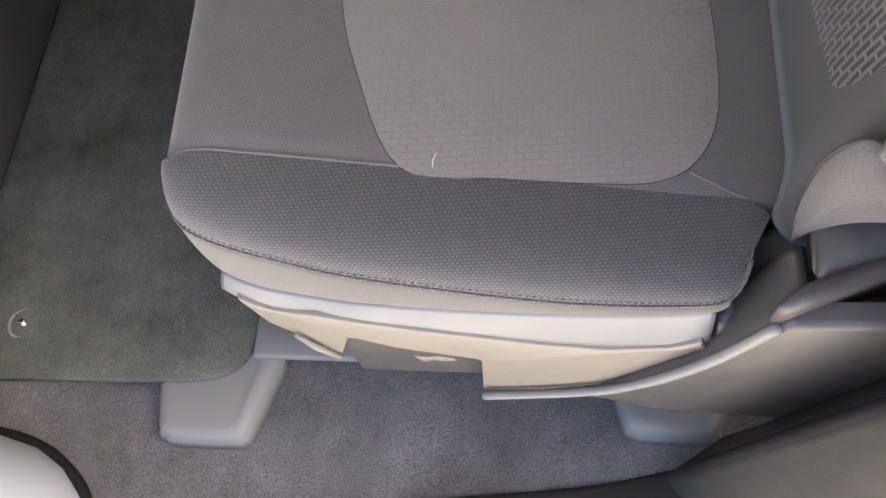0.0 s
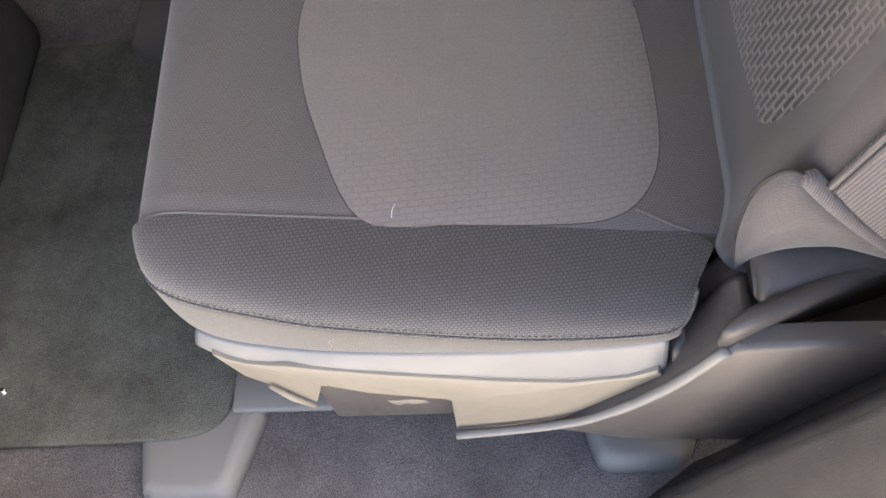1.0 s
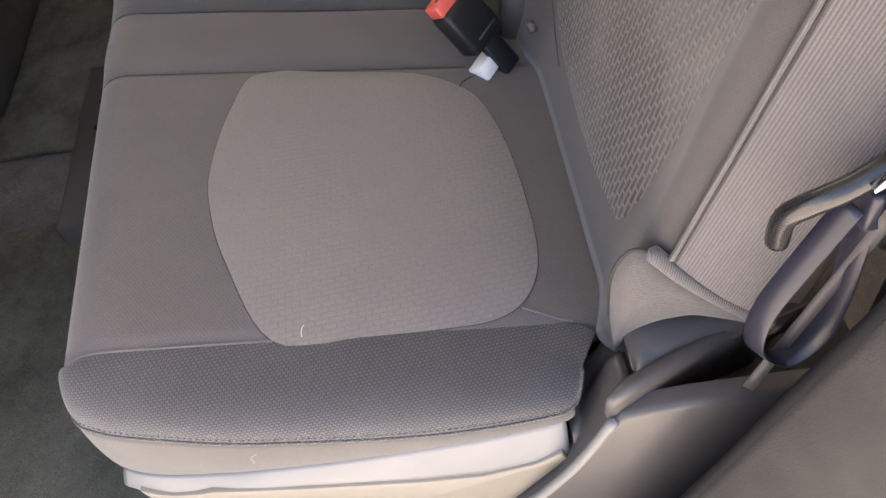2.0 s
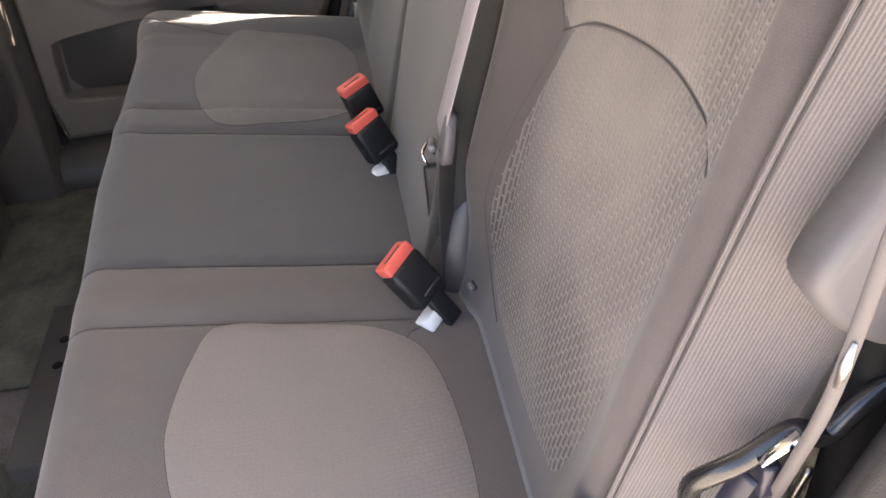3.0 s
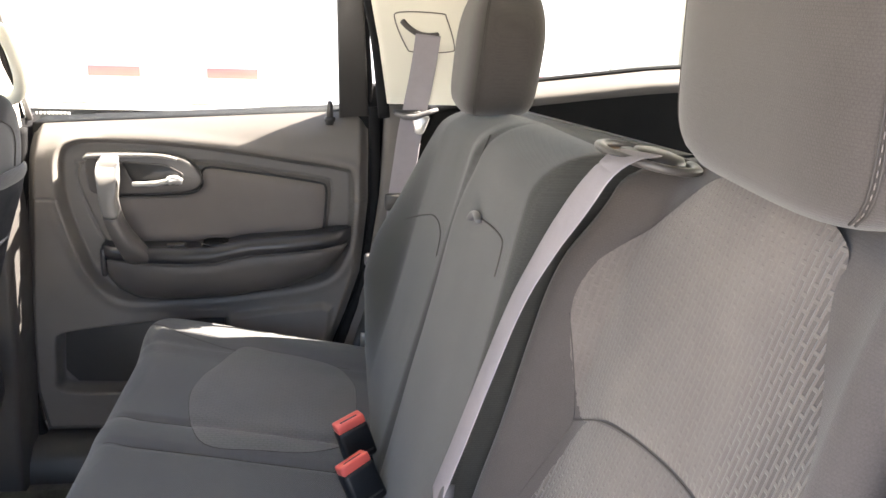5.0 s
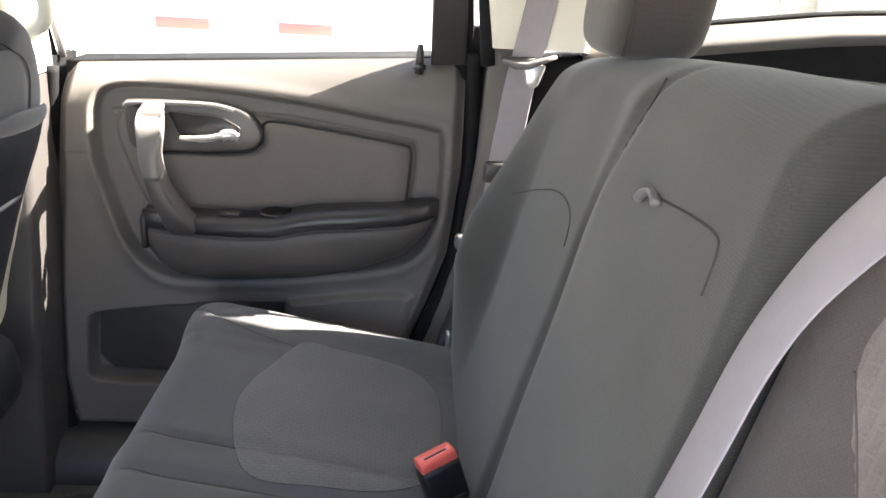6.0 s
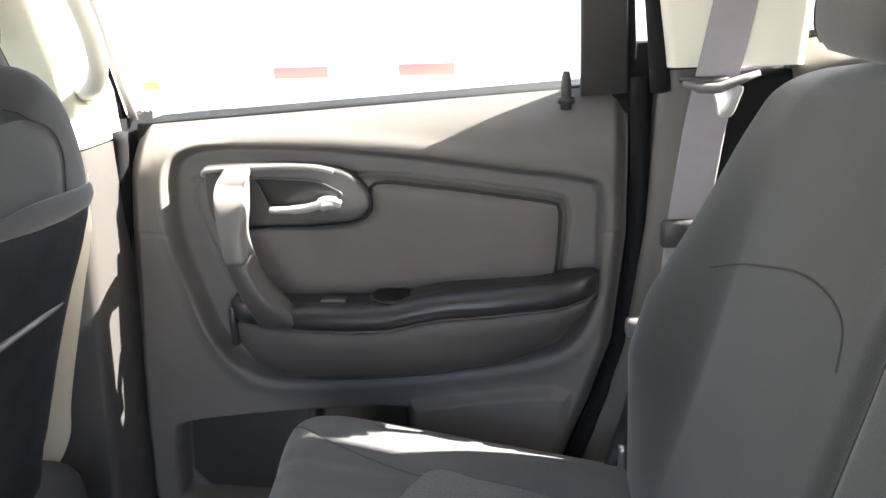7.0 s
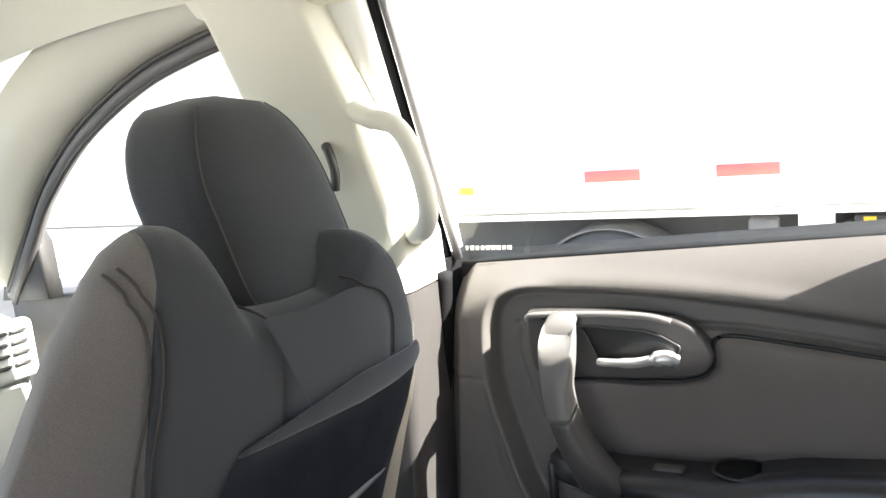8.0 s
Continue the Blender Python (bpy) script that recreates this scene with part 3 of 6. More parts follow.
# ledge behind the ridge, the domed recliner cover and its lever, all running inboard towards the rear
ledge = []
for x in np.linspace(0.395, 0.475, 14):
    zt = float(np.interp(x, [0.395, 0.41, 0.44, 0.463, 0.475], [0.196, 0.222, 0.276, 0.322, 0.325]))
    yi = 0.052 + 0.4 * (x - 0.44)
    ledge.append([(x, 0.006, zt - 0.06), (x, 0.006, zt - 0.003), (x, 0.010, zt), (x, yi - 0.008, zt - 0.004), (x, yi, zt - 0.010), (x, yi, zt - 0.06)])
part("cover_ledge", loft(ledge), M_COVER, bench, "dark ledge of the side cover")


def dome(x):
    """Outer lower edge of the recliner cover at x: across, up."""
    return 0.031 + 0.28 * (x - 0.487), 0.326 + 0.20 * (x - 0.487)


shelf = []
for x in np.linspace(0.428, 0.60, 24):
    yo, zo = dome(x)
    zt = 0.303 - 0.035 * float(smooth(0.482, 0.44, x))
    shelf.append([(x, yo + 0.066, zt - 0.06), (x, yo + 0.066, zt - 0.004), (x, yo + 0.060, zt), (x, yo + 0.016, zt + 0.001), (x, yo + 0.008, zt - 0.003), (x, yo + 0.005, zt - 0.012), (x, yo + 0.010, zt - 0.06)])
part("recliner_shelf", loft(shelf), M_COVER, bench, "low dark plastic shelf in front of the recliner cover")
recl = []
for k, x in enumerate(np.concatenate([0.478 + 0.030 * (1 - np.cos(np.linspace(0.0, math.pi / 2, 12))), np.linspace(0.513, 0.67, 24)])):
    tip = max(0.04, 1 - max(0.0, (0.508 - x) / 0.030) ** 2.6) ** (1 / 2.6)
    yo, zo = dome(x)
    mid, half, top, low = yo + 0.031, 0.034 * (0.45 + 0.55 * tip), 0.350 + 0.05 * (x - 0.50), 0.319
    high = top - 0.020 * (1 - tip)
    ring = []
    for a in np.linspace(0, 2 * math.pi, 32, endpoint=False):
        ca, sa = math.cos(a), math.sin(a)
        ring.append((x, mid - half * abs(ca) ** 0.55 * (1 if ca >= 0 else -1), (high + low) / 2 + (high - low) / 2 * abs(sa) ** 0.75 * (1 if sa >= 0 else -1) + 0.006 * ca * (-1 if sa > 0 else 0)))
    recl.append(ring)
part("recliner_cover", loft(recl), M_COVER, bench, "dark grey plastic recliner cover with a rounded nose")
blade = []
for x in np.linspace(0.449, 0.66, 30):
    tip = math.sqrt(max(0.0, 1 - max(0.0, (0.470 - x) / 0.022) ** 2))
    yo, zt = 0.001 + 0.44 * (x - 0.452), 0.352 - 0.10 * (x - 0.455)
    h = 0.055 * tip + 0.006
    profile = [(0.004, -h), (0.0, -0.010), (0.000, -0.005), (0.002, -0.001), (0.006, 0.001), (0.011, 0.0005), (0.015, -0.003), (0.017, -0.009), (0.017, -h)]
    blade.append([(x, yo + 0.008 * (1 - tip) + a * max(0.3, tip), zt - 0.010 * (1 - tip) + b) for a, b in profile])
part("recliner_lever", loft(blade), M_COVER, bench, "dark plastic lever along the seat side")
# Black floor deepens the shade in the recess behind the lever.
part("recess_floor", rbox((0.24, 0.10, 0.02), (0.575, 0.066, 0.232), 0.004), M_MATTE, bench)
part("front_apron", rbox((0.05, 1.20, 0.10), (0.060, 0.735, 0.262), 0.01), M_DARK, bench)
part("plinth", rbox((0.40, 1.30, 0.16), (0.30, 0.72, 0.16), 0.01), M_DARK, bench)
part("front_rail", rbox((0.13, 0.05, 0.012), (0.060, 0.082, 0.030), 0.004), M_BRACKET, bench, "grey rail end plate")


def foot_cover(x0, x1, y_tip, y_back, top):
    """A moulded foot cover with splayed sides and rounded front corners."""
    mid = (x0 + x1) / 2
    rings = []
    for k, (z, grow) in enumerate(((0.0, 0.006), (top * 0.5, 0.003), (top - 0.006, 0.0), (top - 0.001, -0.004), (top, -0.012))):
        pts = [(x0 - 0.018, y_back), (x0 - 0.004, y_tip + 0.016), (x0 + 0.004, y_tip + 0.004), (x0 + 0.018, y_tip), (x1 - 0.018, y_tip), (x1 - 0.004, y_tip + 0.004), (x1 + 0.004, y_tip + 0.018), (x1 + 0.028, y_back)]
        pts = spline(pts, 4)
        rings.append([(mid + (p[0] - mid) * (1 + grow / 0.06), p[1] - grow, z - 0.08 * max(0.0, p[1] - y_tip - 0.05) * (k / 4)) for p in pts])
    return loft(rings)


for x0, x1, yt in ((-0.095, -0.005, -0.028), (0.385, 0.470, -0.004)):
    part("foot_cover", foot_cover(x0, x1, yt, 0.075, 0.026), M_BRACKET, bench, "grey moulded plastic foot cover")


# ---- second-row bench: backrests ----
def near_back_x(y, z):
    x = 0.475 + 0.28 * (z - 0.31)
    s = (y - 0.29) / 0.225
    x -= 0.020 * float(smooth(0.62, 0.98, abs(s))) - 0.006
    x -= 0.030 * float(smooth(0.425, 0.495, y)) * float(smooth(0.36, 0.50, z))
    x += 0.004 * noise.noise((y * 7, z * 7, 0.9))
    return x


def back_ring(y0, y1, z, fx, deep, inset, r):
    """A horizontal section of a backrest: front from y0 to y1, rounded corners, flat back."""
    ya, yb = y0 + inset, y1 - inset
    ring = []
    for y in np.linspace(ya + r, yb - r, 44):
        ring.append((fx(y, z), y, z))
    xb = fx(yb - r, z)
    for k in range(1, 7):
        a = math.pi / 2 * k / 6
        ring.append((xb + r * 1.1 * (1 - math.cos(a)), yb - r + r * math.sin(a), z))
    mid = fx((ya + yb) / 2, z)
    ring.append((mid + deep, yb, z))
    ring.append((mid + deep, ya, z))
    xa = fx(ya + r, z)
    for k in range(6, 0, -1):
        a = math.pi / 2 * k / 6
        ring.append((xa + r * 1.1 * (1 - math.cos(a)), ya + r - r * math.sin(a), z))
    return ring


def backrest(name, y0, y1, z0, top, fx, deep, r, label, mat=M_BCLOTH):
    rings = []
    for k in range(42):
        s = k / 41
        z = z0 + (top - 0.045 - z0) * s
        rings.append(back_ring(y0, y1, z, fx, deep, 0.02 * float(smooth(0.75, 1.0, s)), r))
    for k in range(1, 9):
        a = math.pi / 2 * k / 8
        z = top - 0.045 + 0.045 * math.sin(a)
        push = 0.05 * (1 - math.cos(a))
        rings.append(back_ring(y0, y1, z, lambda y, zz: fx(y, top - 0.045) + (zz - top + 0.045) * 0.28 + push, deep - 2.0 * push * 0.45, 0.02 + 0.6 * push, r))
    def settle(v):
        """The inner shoulder slopes down towards the belt outlet."""
        x, y, z = v
        return (x, y, z - 0.034 * float(smooth(0.30, 0.46, y)) * float(np.clip((z - 0.80) / 0.135, 0, 1)))

    return part(name, loft([[settle(v) for v in r] for r in rings]), mat, bench, label)


near_back = backrest("backrest", 0.066, 0.522, 0.30, 0.935, near_back_x, 0.13, 0.03, "grey-brown cloth backrest with soiled patterned insert")


def on_near_back(y, z, d=0.0):
    return Vector((near_back_x(y, z) - d, y, z))


LOWER = [(0.150, 0.375), (0.128, 0.50), (0.112, 0.60), (0.106, 0.698), (0.150, 0.714), (0.22, 0.719), (0.30, 0.709), (0.37, 0.690), (0.416, 0.665), (0.440, 0.60), (0.456, 0.50), (0.461, 0.43), (0.440, 0.385), (0.38, 0.36), (0.27, 0.352), (0.19, 0.358)]
UPPERP_RAW = [(0.107, 0.71), (0.100, 0.76), (0.105, 0.792), (0.128, 0.822), (0.153, 0.852), (0.168, 0.880), (0.176, 0.905), (0.22, 0.918), (0.29, 0.918), (0.355, 0.905), (0.41, 0.862), (0.455, 0.815), (0.470, 0.765), (0.45, 0.70), (0.424, 0.672), (0.37, 0.700), (0.30, 0.718), (0.22, 0.728), (0.15, 0.723)]
UPPERP = [(y, z - 0.009 if z < 0.735 else z) for y, z in UPPERP_RAW]
for outline, tag in ((LOWER, "lighter patterned cloth panel with dark slots"), (UPPERP, "rubbed and soiled patterned cloth panel")):
    rim = spline(outline, 6, True)
    part("back_insert", patch(rim, on_near_back, 0.003, 16, -0.0005), M_BACK, near_back, tag)
ARC = spline([(0.106, 0.700), (0.150, 0.714), (0.22, 0.719), (0.30, 0.709), (0.37, 0.690), (0.434, 0.658)], 8)
part("seam", tube([on_near_back(q[0], q[1], 0.0014) for q in ARC], 0.0007, 6), M_SOFTSEAM, near_back)
EDGE = spline([(0.434, 0.658), (0.447, 0.695), (0.458, 0.728), (0.466, 0.752)], 8)
part("seam", tube([on_near_back(q[0], q[1], 0.0008) for q in EDGE], 0.0007, 6), M_SOFTSEAM, near_back)
EDGE_LOW = spline([(0.434, 0.658), (0.452, 0.58), (0.463, 0.50), (0.464, 0.43), (0.440, 0.378), (0.38, 0.350)], 8)
part("seam", tube([on_near_back(q[0], q[1], 0.0003) for q in EDGE_LOW], 0.0006, 6), M_SOFTSEAM, near_back)


# ribbed outer side of the near backrest with its twin stitched seam
def outer_side(s, z):
    """s from 0 at the front seam to 1 at the rear of the side; its hem falls to the rear."""
    z = z - 0.06 * s * float(smooth(0.62, 0.40, z))
    x0 = 0.481 + 0.28 * (z - 0.31)
    lean = 0.07 * s + 0.115 * s * s
    bulge = 0.016 * math.sin(math.pi * min(1.0, s * 1.1)) * (0.6 + 0.4 * float(smooth(0.35, 0.6, z)))
    over = max(0.0, z - 0.865) / 0.065
    return (x0 - 0.006 + lean + 0.016 * over * over, 0.070 - 0.008 * float(smooth(0.70, 0.86, z)) - 0.042 * float(smooth(0, 0.75, s)) - bulge + 0.045 * float(smooth(0.45, 1.0, s)) + 0.05 * float(smooth(0.5, 1.05, s)) + 0.022 * over * over, z)


zs = np.linspace(0.425, 0.932, 62)
part("side_panel", sheet(np.linspace(0, 0.95, 30), zs, lambda s, z: outer_side(s, float(z))), M_RIB, near_back, "ribbed grey cloth side, lightened for doorway light")
for d in (0.0, 0.055):
    part("seam", tube([Vector(outer_side(d, float(z))) + Vector((-0.0006, -0.0010, 0)) for z in zs], 0.0009, 6), M_SEAM, near_back)
part("seam_fold", tube([Vector(outer_side(0.027, float(z))) + Vector((0.0, 0.0006, 0)) for z in zs], 0.0026, 8), M_RIB, near_back, "raised cloth fold between twin seams")
# loose tuck of cloth at the foot of the side
TUCK_LINE = spline([(0.480, 0.090, 0.292), (0.473, 0.088, 0.330), (0.470, 0.086, 0.365), (0.471, 0.085, 0.397), (0.478, 0.083, 0.420), (0.490, 0.080, 0.428), (0.512, 0.072, 0.412), (0.545, 0.060, 0.388), (0.585, 0.046, 0.360)], 6)
TUCK_LOW = spline([(0.482, 0.086, 0.290), (0.486, 0.079, 0.318), (0.496, 0.073, 0.338), (0.508, 0.069, 0.348), (0.520, 0.066, 0.352), (0.534, 0.063, 0.354), (0.548, 0.058, 0.354), (0.565, 0.052, 0.352), (0.590, 0.044, 0.345)], 6)
puff = []
for k in range(15):
    s = k / 14
    ring = []
    for j, (p, q) in enumerate(zip(TUCK_LINE, TUCK_LOW)):
        u = j / (len(TUCK_LINE) - 1)
        swell = 0.024 * math.sin(math.pi * s) ** 0.6 * math.sin(math.pi * min(1.0, 0.12 + 0.88 * u)) ** 0.5 * (1 - 0.5 * u)
        crease = 0.0035 * math.exp(-((s - 0.62 + 0.1 * u) / 0.06) ** 2) * math.exp(-((u - 0.45) / 0.2) ** 2)
        ring.append(Vector(p).lerp(Vector(q), s) + Vector((-0.42, -0.86, 0.28)) * (swell - crease))
    puff.append(ring)
part("tuck", loft(puff, closed=False), M_TUCK, near_back, "puffed cloth tuck at the foot of the backrest")
part("seam", tube([Vector(p) + Vector((-0.001, -0.0015, 0.0)) for p in TUCK_LINE], 0.0016, 6), M_SEAM, near_back)
part("hem", tube(spline([(0.494, 0.077, 0.428), (0.514, 0.066, 0.410), (0.545, 0.054, 0.386), (0.585, 0.042, 0.358)], 6), [0.003] + [0.007] * 17 + [0.004], 10), M_RIB, near_back, "ribbed cloth hem")
part("rivet", tube([(0.474, 0.416, 0.379), (0.466, 0.414, 0.377)], 0.0065, 12), M_COVER, near_back)


def far_back_x(y, z):
    mid = 0.420 + 0.226 * (z - 0.31)
    out_z = [0.28, 0.50, 0.57, 0.66, 0.75, 0.82, 0.92]
    out_x = [0.412, 0.408, 0.428, 0.478, 0.522, 0.562, 0.61]
    edge = float(np.interp(z, out_z, out_x))
    far = 0.405 + 0.26 * (z - 0.31) + 0.008
    w1 = float(smooth(0.84, 0.93, y))
    w2 = float(smooth(1.20, 1.315, y))
    x = mid * (1 - w1) + far * w1
    x = x * (1 - w2) + edge * w2
    x += 0.007 * math.exp(-((y - (0.80 + 0.095 * float(smooth(0.9, 0.68, z)))) / 0.013) ** 2)
    return x + 0.003 * noise.noise((y * 6, z * 6, 3.1))


far_rings = []


def far_top(y):
    return float(np.interp(y, [0.53, 0.75, 0.95, 1.2, 1.35], [0.893, 0.880, 0.863, 0.838, 0.818]))


for k in range(52):
    s = k / 51
    base = 0.28
    ring = []
    cap = max(0.0, (s - 0.86) / 0.14)
    for y in np.linspace(0.514 + 0.012, 1.352 - 0.03, 170):
        z = base + (far_top(y) - base) * (s / 0.86 if s < 0.86 else 1.0) - 0.045 * (1 - math.sin(math.pi / 2 * cap)) * (1 if s >= 0.86 else s / 0.86)
        ring.append((far_back_x(y, min(z, far_top(y) - 0.04)) + 0.07 * (1 - math.cos(math.pi / 2 * cap)) + 0.2 * max(0.0, z - far_top(y) + 0.04), y, z))
    a, b = ring[0], ring[-1]
    for q in range(1, 7):
        t = math.pi / 2 * q / 6
        ring.append((b[0] + 0.033 * (1 - math.cos(t)), b[1] + 0.03 * math.sin(t) * (1 - 0.5 * cap), b[2] - 0.006 * cap * q / 6))
    ring.append((b[0] + 0.13 - 0.05 * cap, ring[-1][1], b[2]))
    ring.append((a[0] + 0.13 - 0.05 * cap, a[1] - 0.012 * (1 - 0.5 * cap), a[2]))
    for q in range(6, 0, -1):
        t = math.pi / 2 * q / 6
        ring.append((a[0] + 0.013 * (1 - math.cos(t)), a[1] - 0.012 * math.sin(t) * (1 - 0.5 * cap), a[2]))
    far_rings.append(ring)
# Dark cloth, its tone lowered further for a shadow over the far backrest.
M_FARCLOTH = fabric("far_back_cloth", (0.039, 0.040, 0.037), "weave", 0.0026, "yz", 0.12, 0.2, 0.22)
far_back = part("backrest", loft(far_rings), M_FARCLOTH, bench, "dark grey cloth two-place backrest with a centre panel, partly darkened for shadow")


def on_far_back(y, z, d=0.0):
    return Vector((far_back_x(y, z) - d, y, z))


for pts in ([(1.25, 0.628), (1.207, 0.645), (1.13, 0.668), (1.057, 0.687), (0.995, 0.692), (0.955, 0.682), (0.940, 0.655)],
            [(0.757, 0.764), (0.72, 0.776), (0.68, 0.783), (0.62, 0.790), (0.575, 0.792), (0.562, 0.784), (0.560, 0.755)],
            [(0.808, 0.86), (0.818, 0.84), (0.852, 0.78), (0.882, 0.70), (0.893, 0.62), (0.893, 0.50), (0.892, 0.36)]):
    part("seam", tube([on_far_back(p[0], p[1], 0.0002) for p in spline(pts, 6)], 0.0011, 6), M_SEAM, far_back)
part("release_loop", tube([on_far_back(p[0], p[1], 0.005) for p in spline([(0.730, 0.770), (0.722, 0.778), (0.708, 0.783), (0.694, 0.783), (0.684, 0.779)], 5)], [0.003] + [0.0050] * 19 + [0.003], 10, 0.7), M_PALE, far_back, "grey strap loop in a slit")


# ---- headrests ----
def headrest(at_y, x_front, z0, z1, half, deep, mat, lean=0.16, crown=8.0, narrow=0.16, taper=0.0):
    rings = []
    cy = at_y
    for k in range(25):
        s = k / 24
        z = z0 + (z1 - z0) * s
        e = abs(2 * s - 1)
        shrink = (1 - e ** (crown if s > 0.5 else 8.0)) ** 0.42 if e < 1 else 0.02
        top_narrow = 1 - narrow * float(smooth(0.55, 1.0, s)) - taper * float(smooth(0.5, 0.0, s))
        w = half * shrink * top_narrow
        d = deep / 2 * (0.35 + 0.65 * shrink)
        c = x_front + deep / 2 + lean * (z - z0)
        ring = []
        for a in np.linspace(0, 2 * math.pi, 44, endpoint=False):
            ca, sa = math.cos(a), math.sin(a)
            px = abs(ca) ** 0.5 * (1 if ca >= 0 else -1)
            py = abs(sa) ** 0.5 * (1 if sa >= 0 else -1)
            ring.append((c + px * d, cy + py * w, z))
        rings.append(ring)
    return loft(rings)


def headrest_seam(at_y, x_front, z0, z1, half, deep, side, lean=0.16, out_by=0.001, crown=4.0, narrow=0.16):
    pts = []
    for s in np.linspace(0.06, 0.95, 26):
        z = z0 + (z1 - z0) * s
        e = abs(2 * s - 1)
        shrink = (1 - e ** (crown if s > 0.5 else 8.0)) ** 0.42
        w = half * shrink * (1 - narrow * float(smooth(0.55, 1.0, s)))
        d = deep / 2 * (0.35 + 0.65 * shrink)
        a = math.pi - side
        ca, sa = math.cos(a), math.sin(a)
        px = abs(ca) ** 0.5 * (1 if ca >= 0 else -1)
        py = abs(sa) ** 0.5 * (1 if sa >= 0 else -1)
        pts.append((x_front + deep / 2 + lean * (z - z0) + px * (d + out_by), at_y + py * (w + out_by), z))
    return pts


for at_y, xf, z0, z1 in ((0.258, 0.612, 0.912, 1.145), (1.122, 0.542, 0.842, 1.048)):
    dims = (at_y, xf, z0, z1, 0.140 if at_y < 0.7 else 0.128, 0.118)
    lean, crown = (-0.03, 4.0) if at_y < 0.7 else (0.10, 2.6)
    rest = part("headrest", headrest(*dims, M_HEAD, lean, crown, 0.16, 0.0 if at_y < 0.7 else 0.12), M_HEAD, bench, "dark grey-brown cloth headrest with twin seams")
    for side in (-0.98, 0.90):
        part("seam", tube(headrest_seam(*dims, side, lean, 0.0004, crown), 0.0009, 6), M_SEAM, rest)
        part("seam", tube(headrest_seam(*dims, side * 1.07, lean, 0.0004, crown), 0.0009, 6), M_SEAM, rest)
        if at_y < 0.7:
            part("stitching", dashes(headrest_seam(*dims, side * 1.035, lean, 0.0012), 0.0065, 0.6, 0.00045), M_STITCH, rest)
    for dy in (-0.05, 0.05):
        part("post", tube([(xf + 0.06, at_y + dy, z0 - 0.05), (xf + 0.065, at_y + dy, z0 + 0.03)], 0.006, 10), M_STEEL, rest)


# ---- far rear door ----
door = thing("door_1", (0.08, 1.47, 0.08), "closed rear car door with grey-brown moulded trim", "car door", kind="structure")
ZS_F, XS_F = [0.08, 0.19, 0.31, 0.41, 0.49, 0.60, 0.75, 0.80], [-0.266, -0.284, -0.281, -0.275, -0.267, -0.257, -0.242, -0.240]
ZS_R, XS_R = [0.08, 0.20, 0.30, 0.356, 0.45, 0.60, 0.80], [0.27, 0.315, 0.350, 0.372, 0.403, 0.419, 0.419]
RECESS = spline([(-0.194, 0.66), (-0.188, 0.698), (-0.168, 0.717), (-0.12, 0.724), (0.0, 0.722), (0.13, 0.711), (0.26, 0.692), (0.362, 0.677), (0.386, 0.664), (0.390, 0.62), (0.388, 0.55), (0.378, 0.50), (0.352, 0.452), (0.30, 0.425), (0.15, 0.401),
                 (0.03, 0.392), (-0.066, 0.390), (-0.115, 0.41), (-0.150, 0.457), (-0.174, 0.53), (-0.192, 0.60)], 4, True)
INNER = spline([(-0.160, 0.645), (-0.154, 0.670), (-0.142, 0.679), (0.085, 0.680), (0.17, 0.672), (0.25, 0.661), (0.328, 0.648), (0.341, 0.638), (0.343, 0.608), (0.336, 0.55), (0.325, 0.50), (0.15, 0.44), (-0.03, 0.43), (-0.07, 0.45), (-0.112, 0.51), (-0.145, 0.59)], 4, True)
POCKET = spline([(-0.228, 0.302), (-0.215, 0.318), (-0.17, 0.328), (-0.04, 0.343), (0.112, 0.352), (0.124, 0.33), (0.124, 0.20), (0.10, 0.184), (-0.12, 0.178), (-0.205, 0.181), (-0.232, 0.19), (-0.236, 0.22)], 4, True)
RAISED = [(0.122, 0.362), (0.23, 0.378), (0.325, 0.387), (0.350, 0.376), (0.343, 0.315), (0.325, 0.262), (0.122, 0.255)]


def door_xz(u, v):
    zt = 0.748 + 0.04 * u
    z = 0.085 + (zt - 0.085) * v
    xf, xr = np.interp(z, ZS_F, XS_F), np.interp(z, ZS_R, XS_R)
    return xf + (xr - xf) * u, z


UU, VV = np.meshgrid(np.linspace(0, 1, 290), np.linspace(0, 1, 290))
DX, DZ = door_xz(UU, VV)


def door_depth(x, z, u, v):
    y = np.full(np.shape(x), 1.460)
    y = y + 0.050 * np.clip((v - 0.90) / 0.10, 0, 1) ** 1.9 + 0.006 * smooth(0.80, 0.99, v)
    deep = inside(RECESS, x, z)
    y = y - 0.004 * np.exp(-((deep + 0.010) / 0.010) ** 2)
    y = y + 0.024 * smooth(-0.002, 0.011, deep)
    y = y - 0.006 * np.exp(-((deep + 0.004) / 0.005) ** 2) * smooth(-0.10, -0.14, x)
    rim_in = inside(INNER, x, z)
    y = y - 0.006 * smooth(0.0, 0.005, rim_in) + 0.004 * np.exp(-(rim_in / 0.0025) ** 2)
    y = y + 0.045 * smooth(0.0, 0.009, inside(POCKET, x, z))
    y = y - 0.014 * smooth(0.0, 0.014, inside(RAISED, x, z))
    e = np.minimum(np.minimum(u, 1 - u) * 0.66, v * 0.68)
    y = y + 0.022 * (1 - smooth(0.0, 0.020, e))
    y = y + 0.0025 * np.exp(-((z - 0.606) / 0.0022) ** 2) * (inside(RECESS, x, z) < 0)
    return y


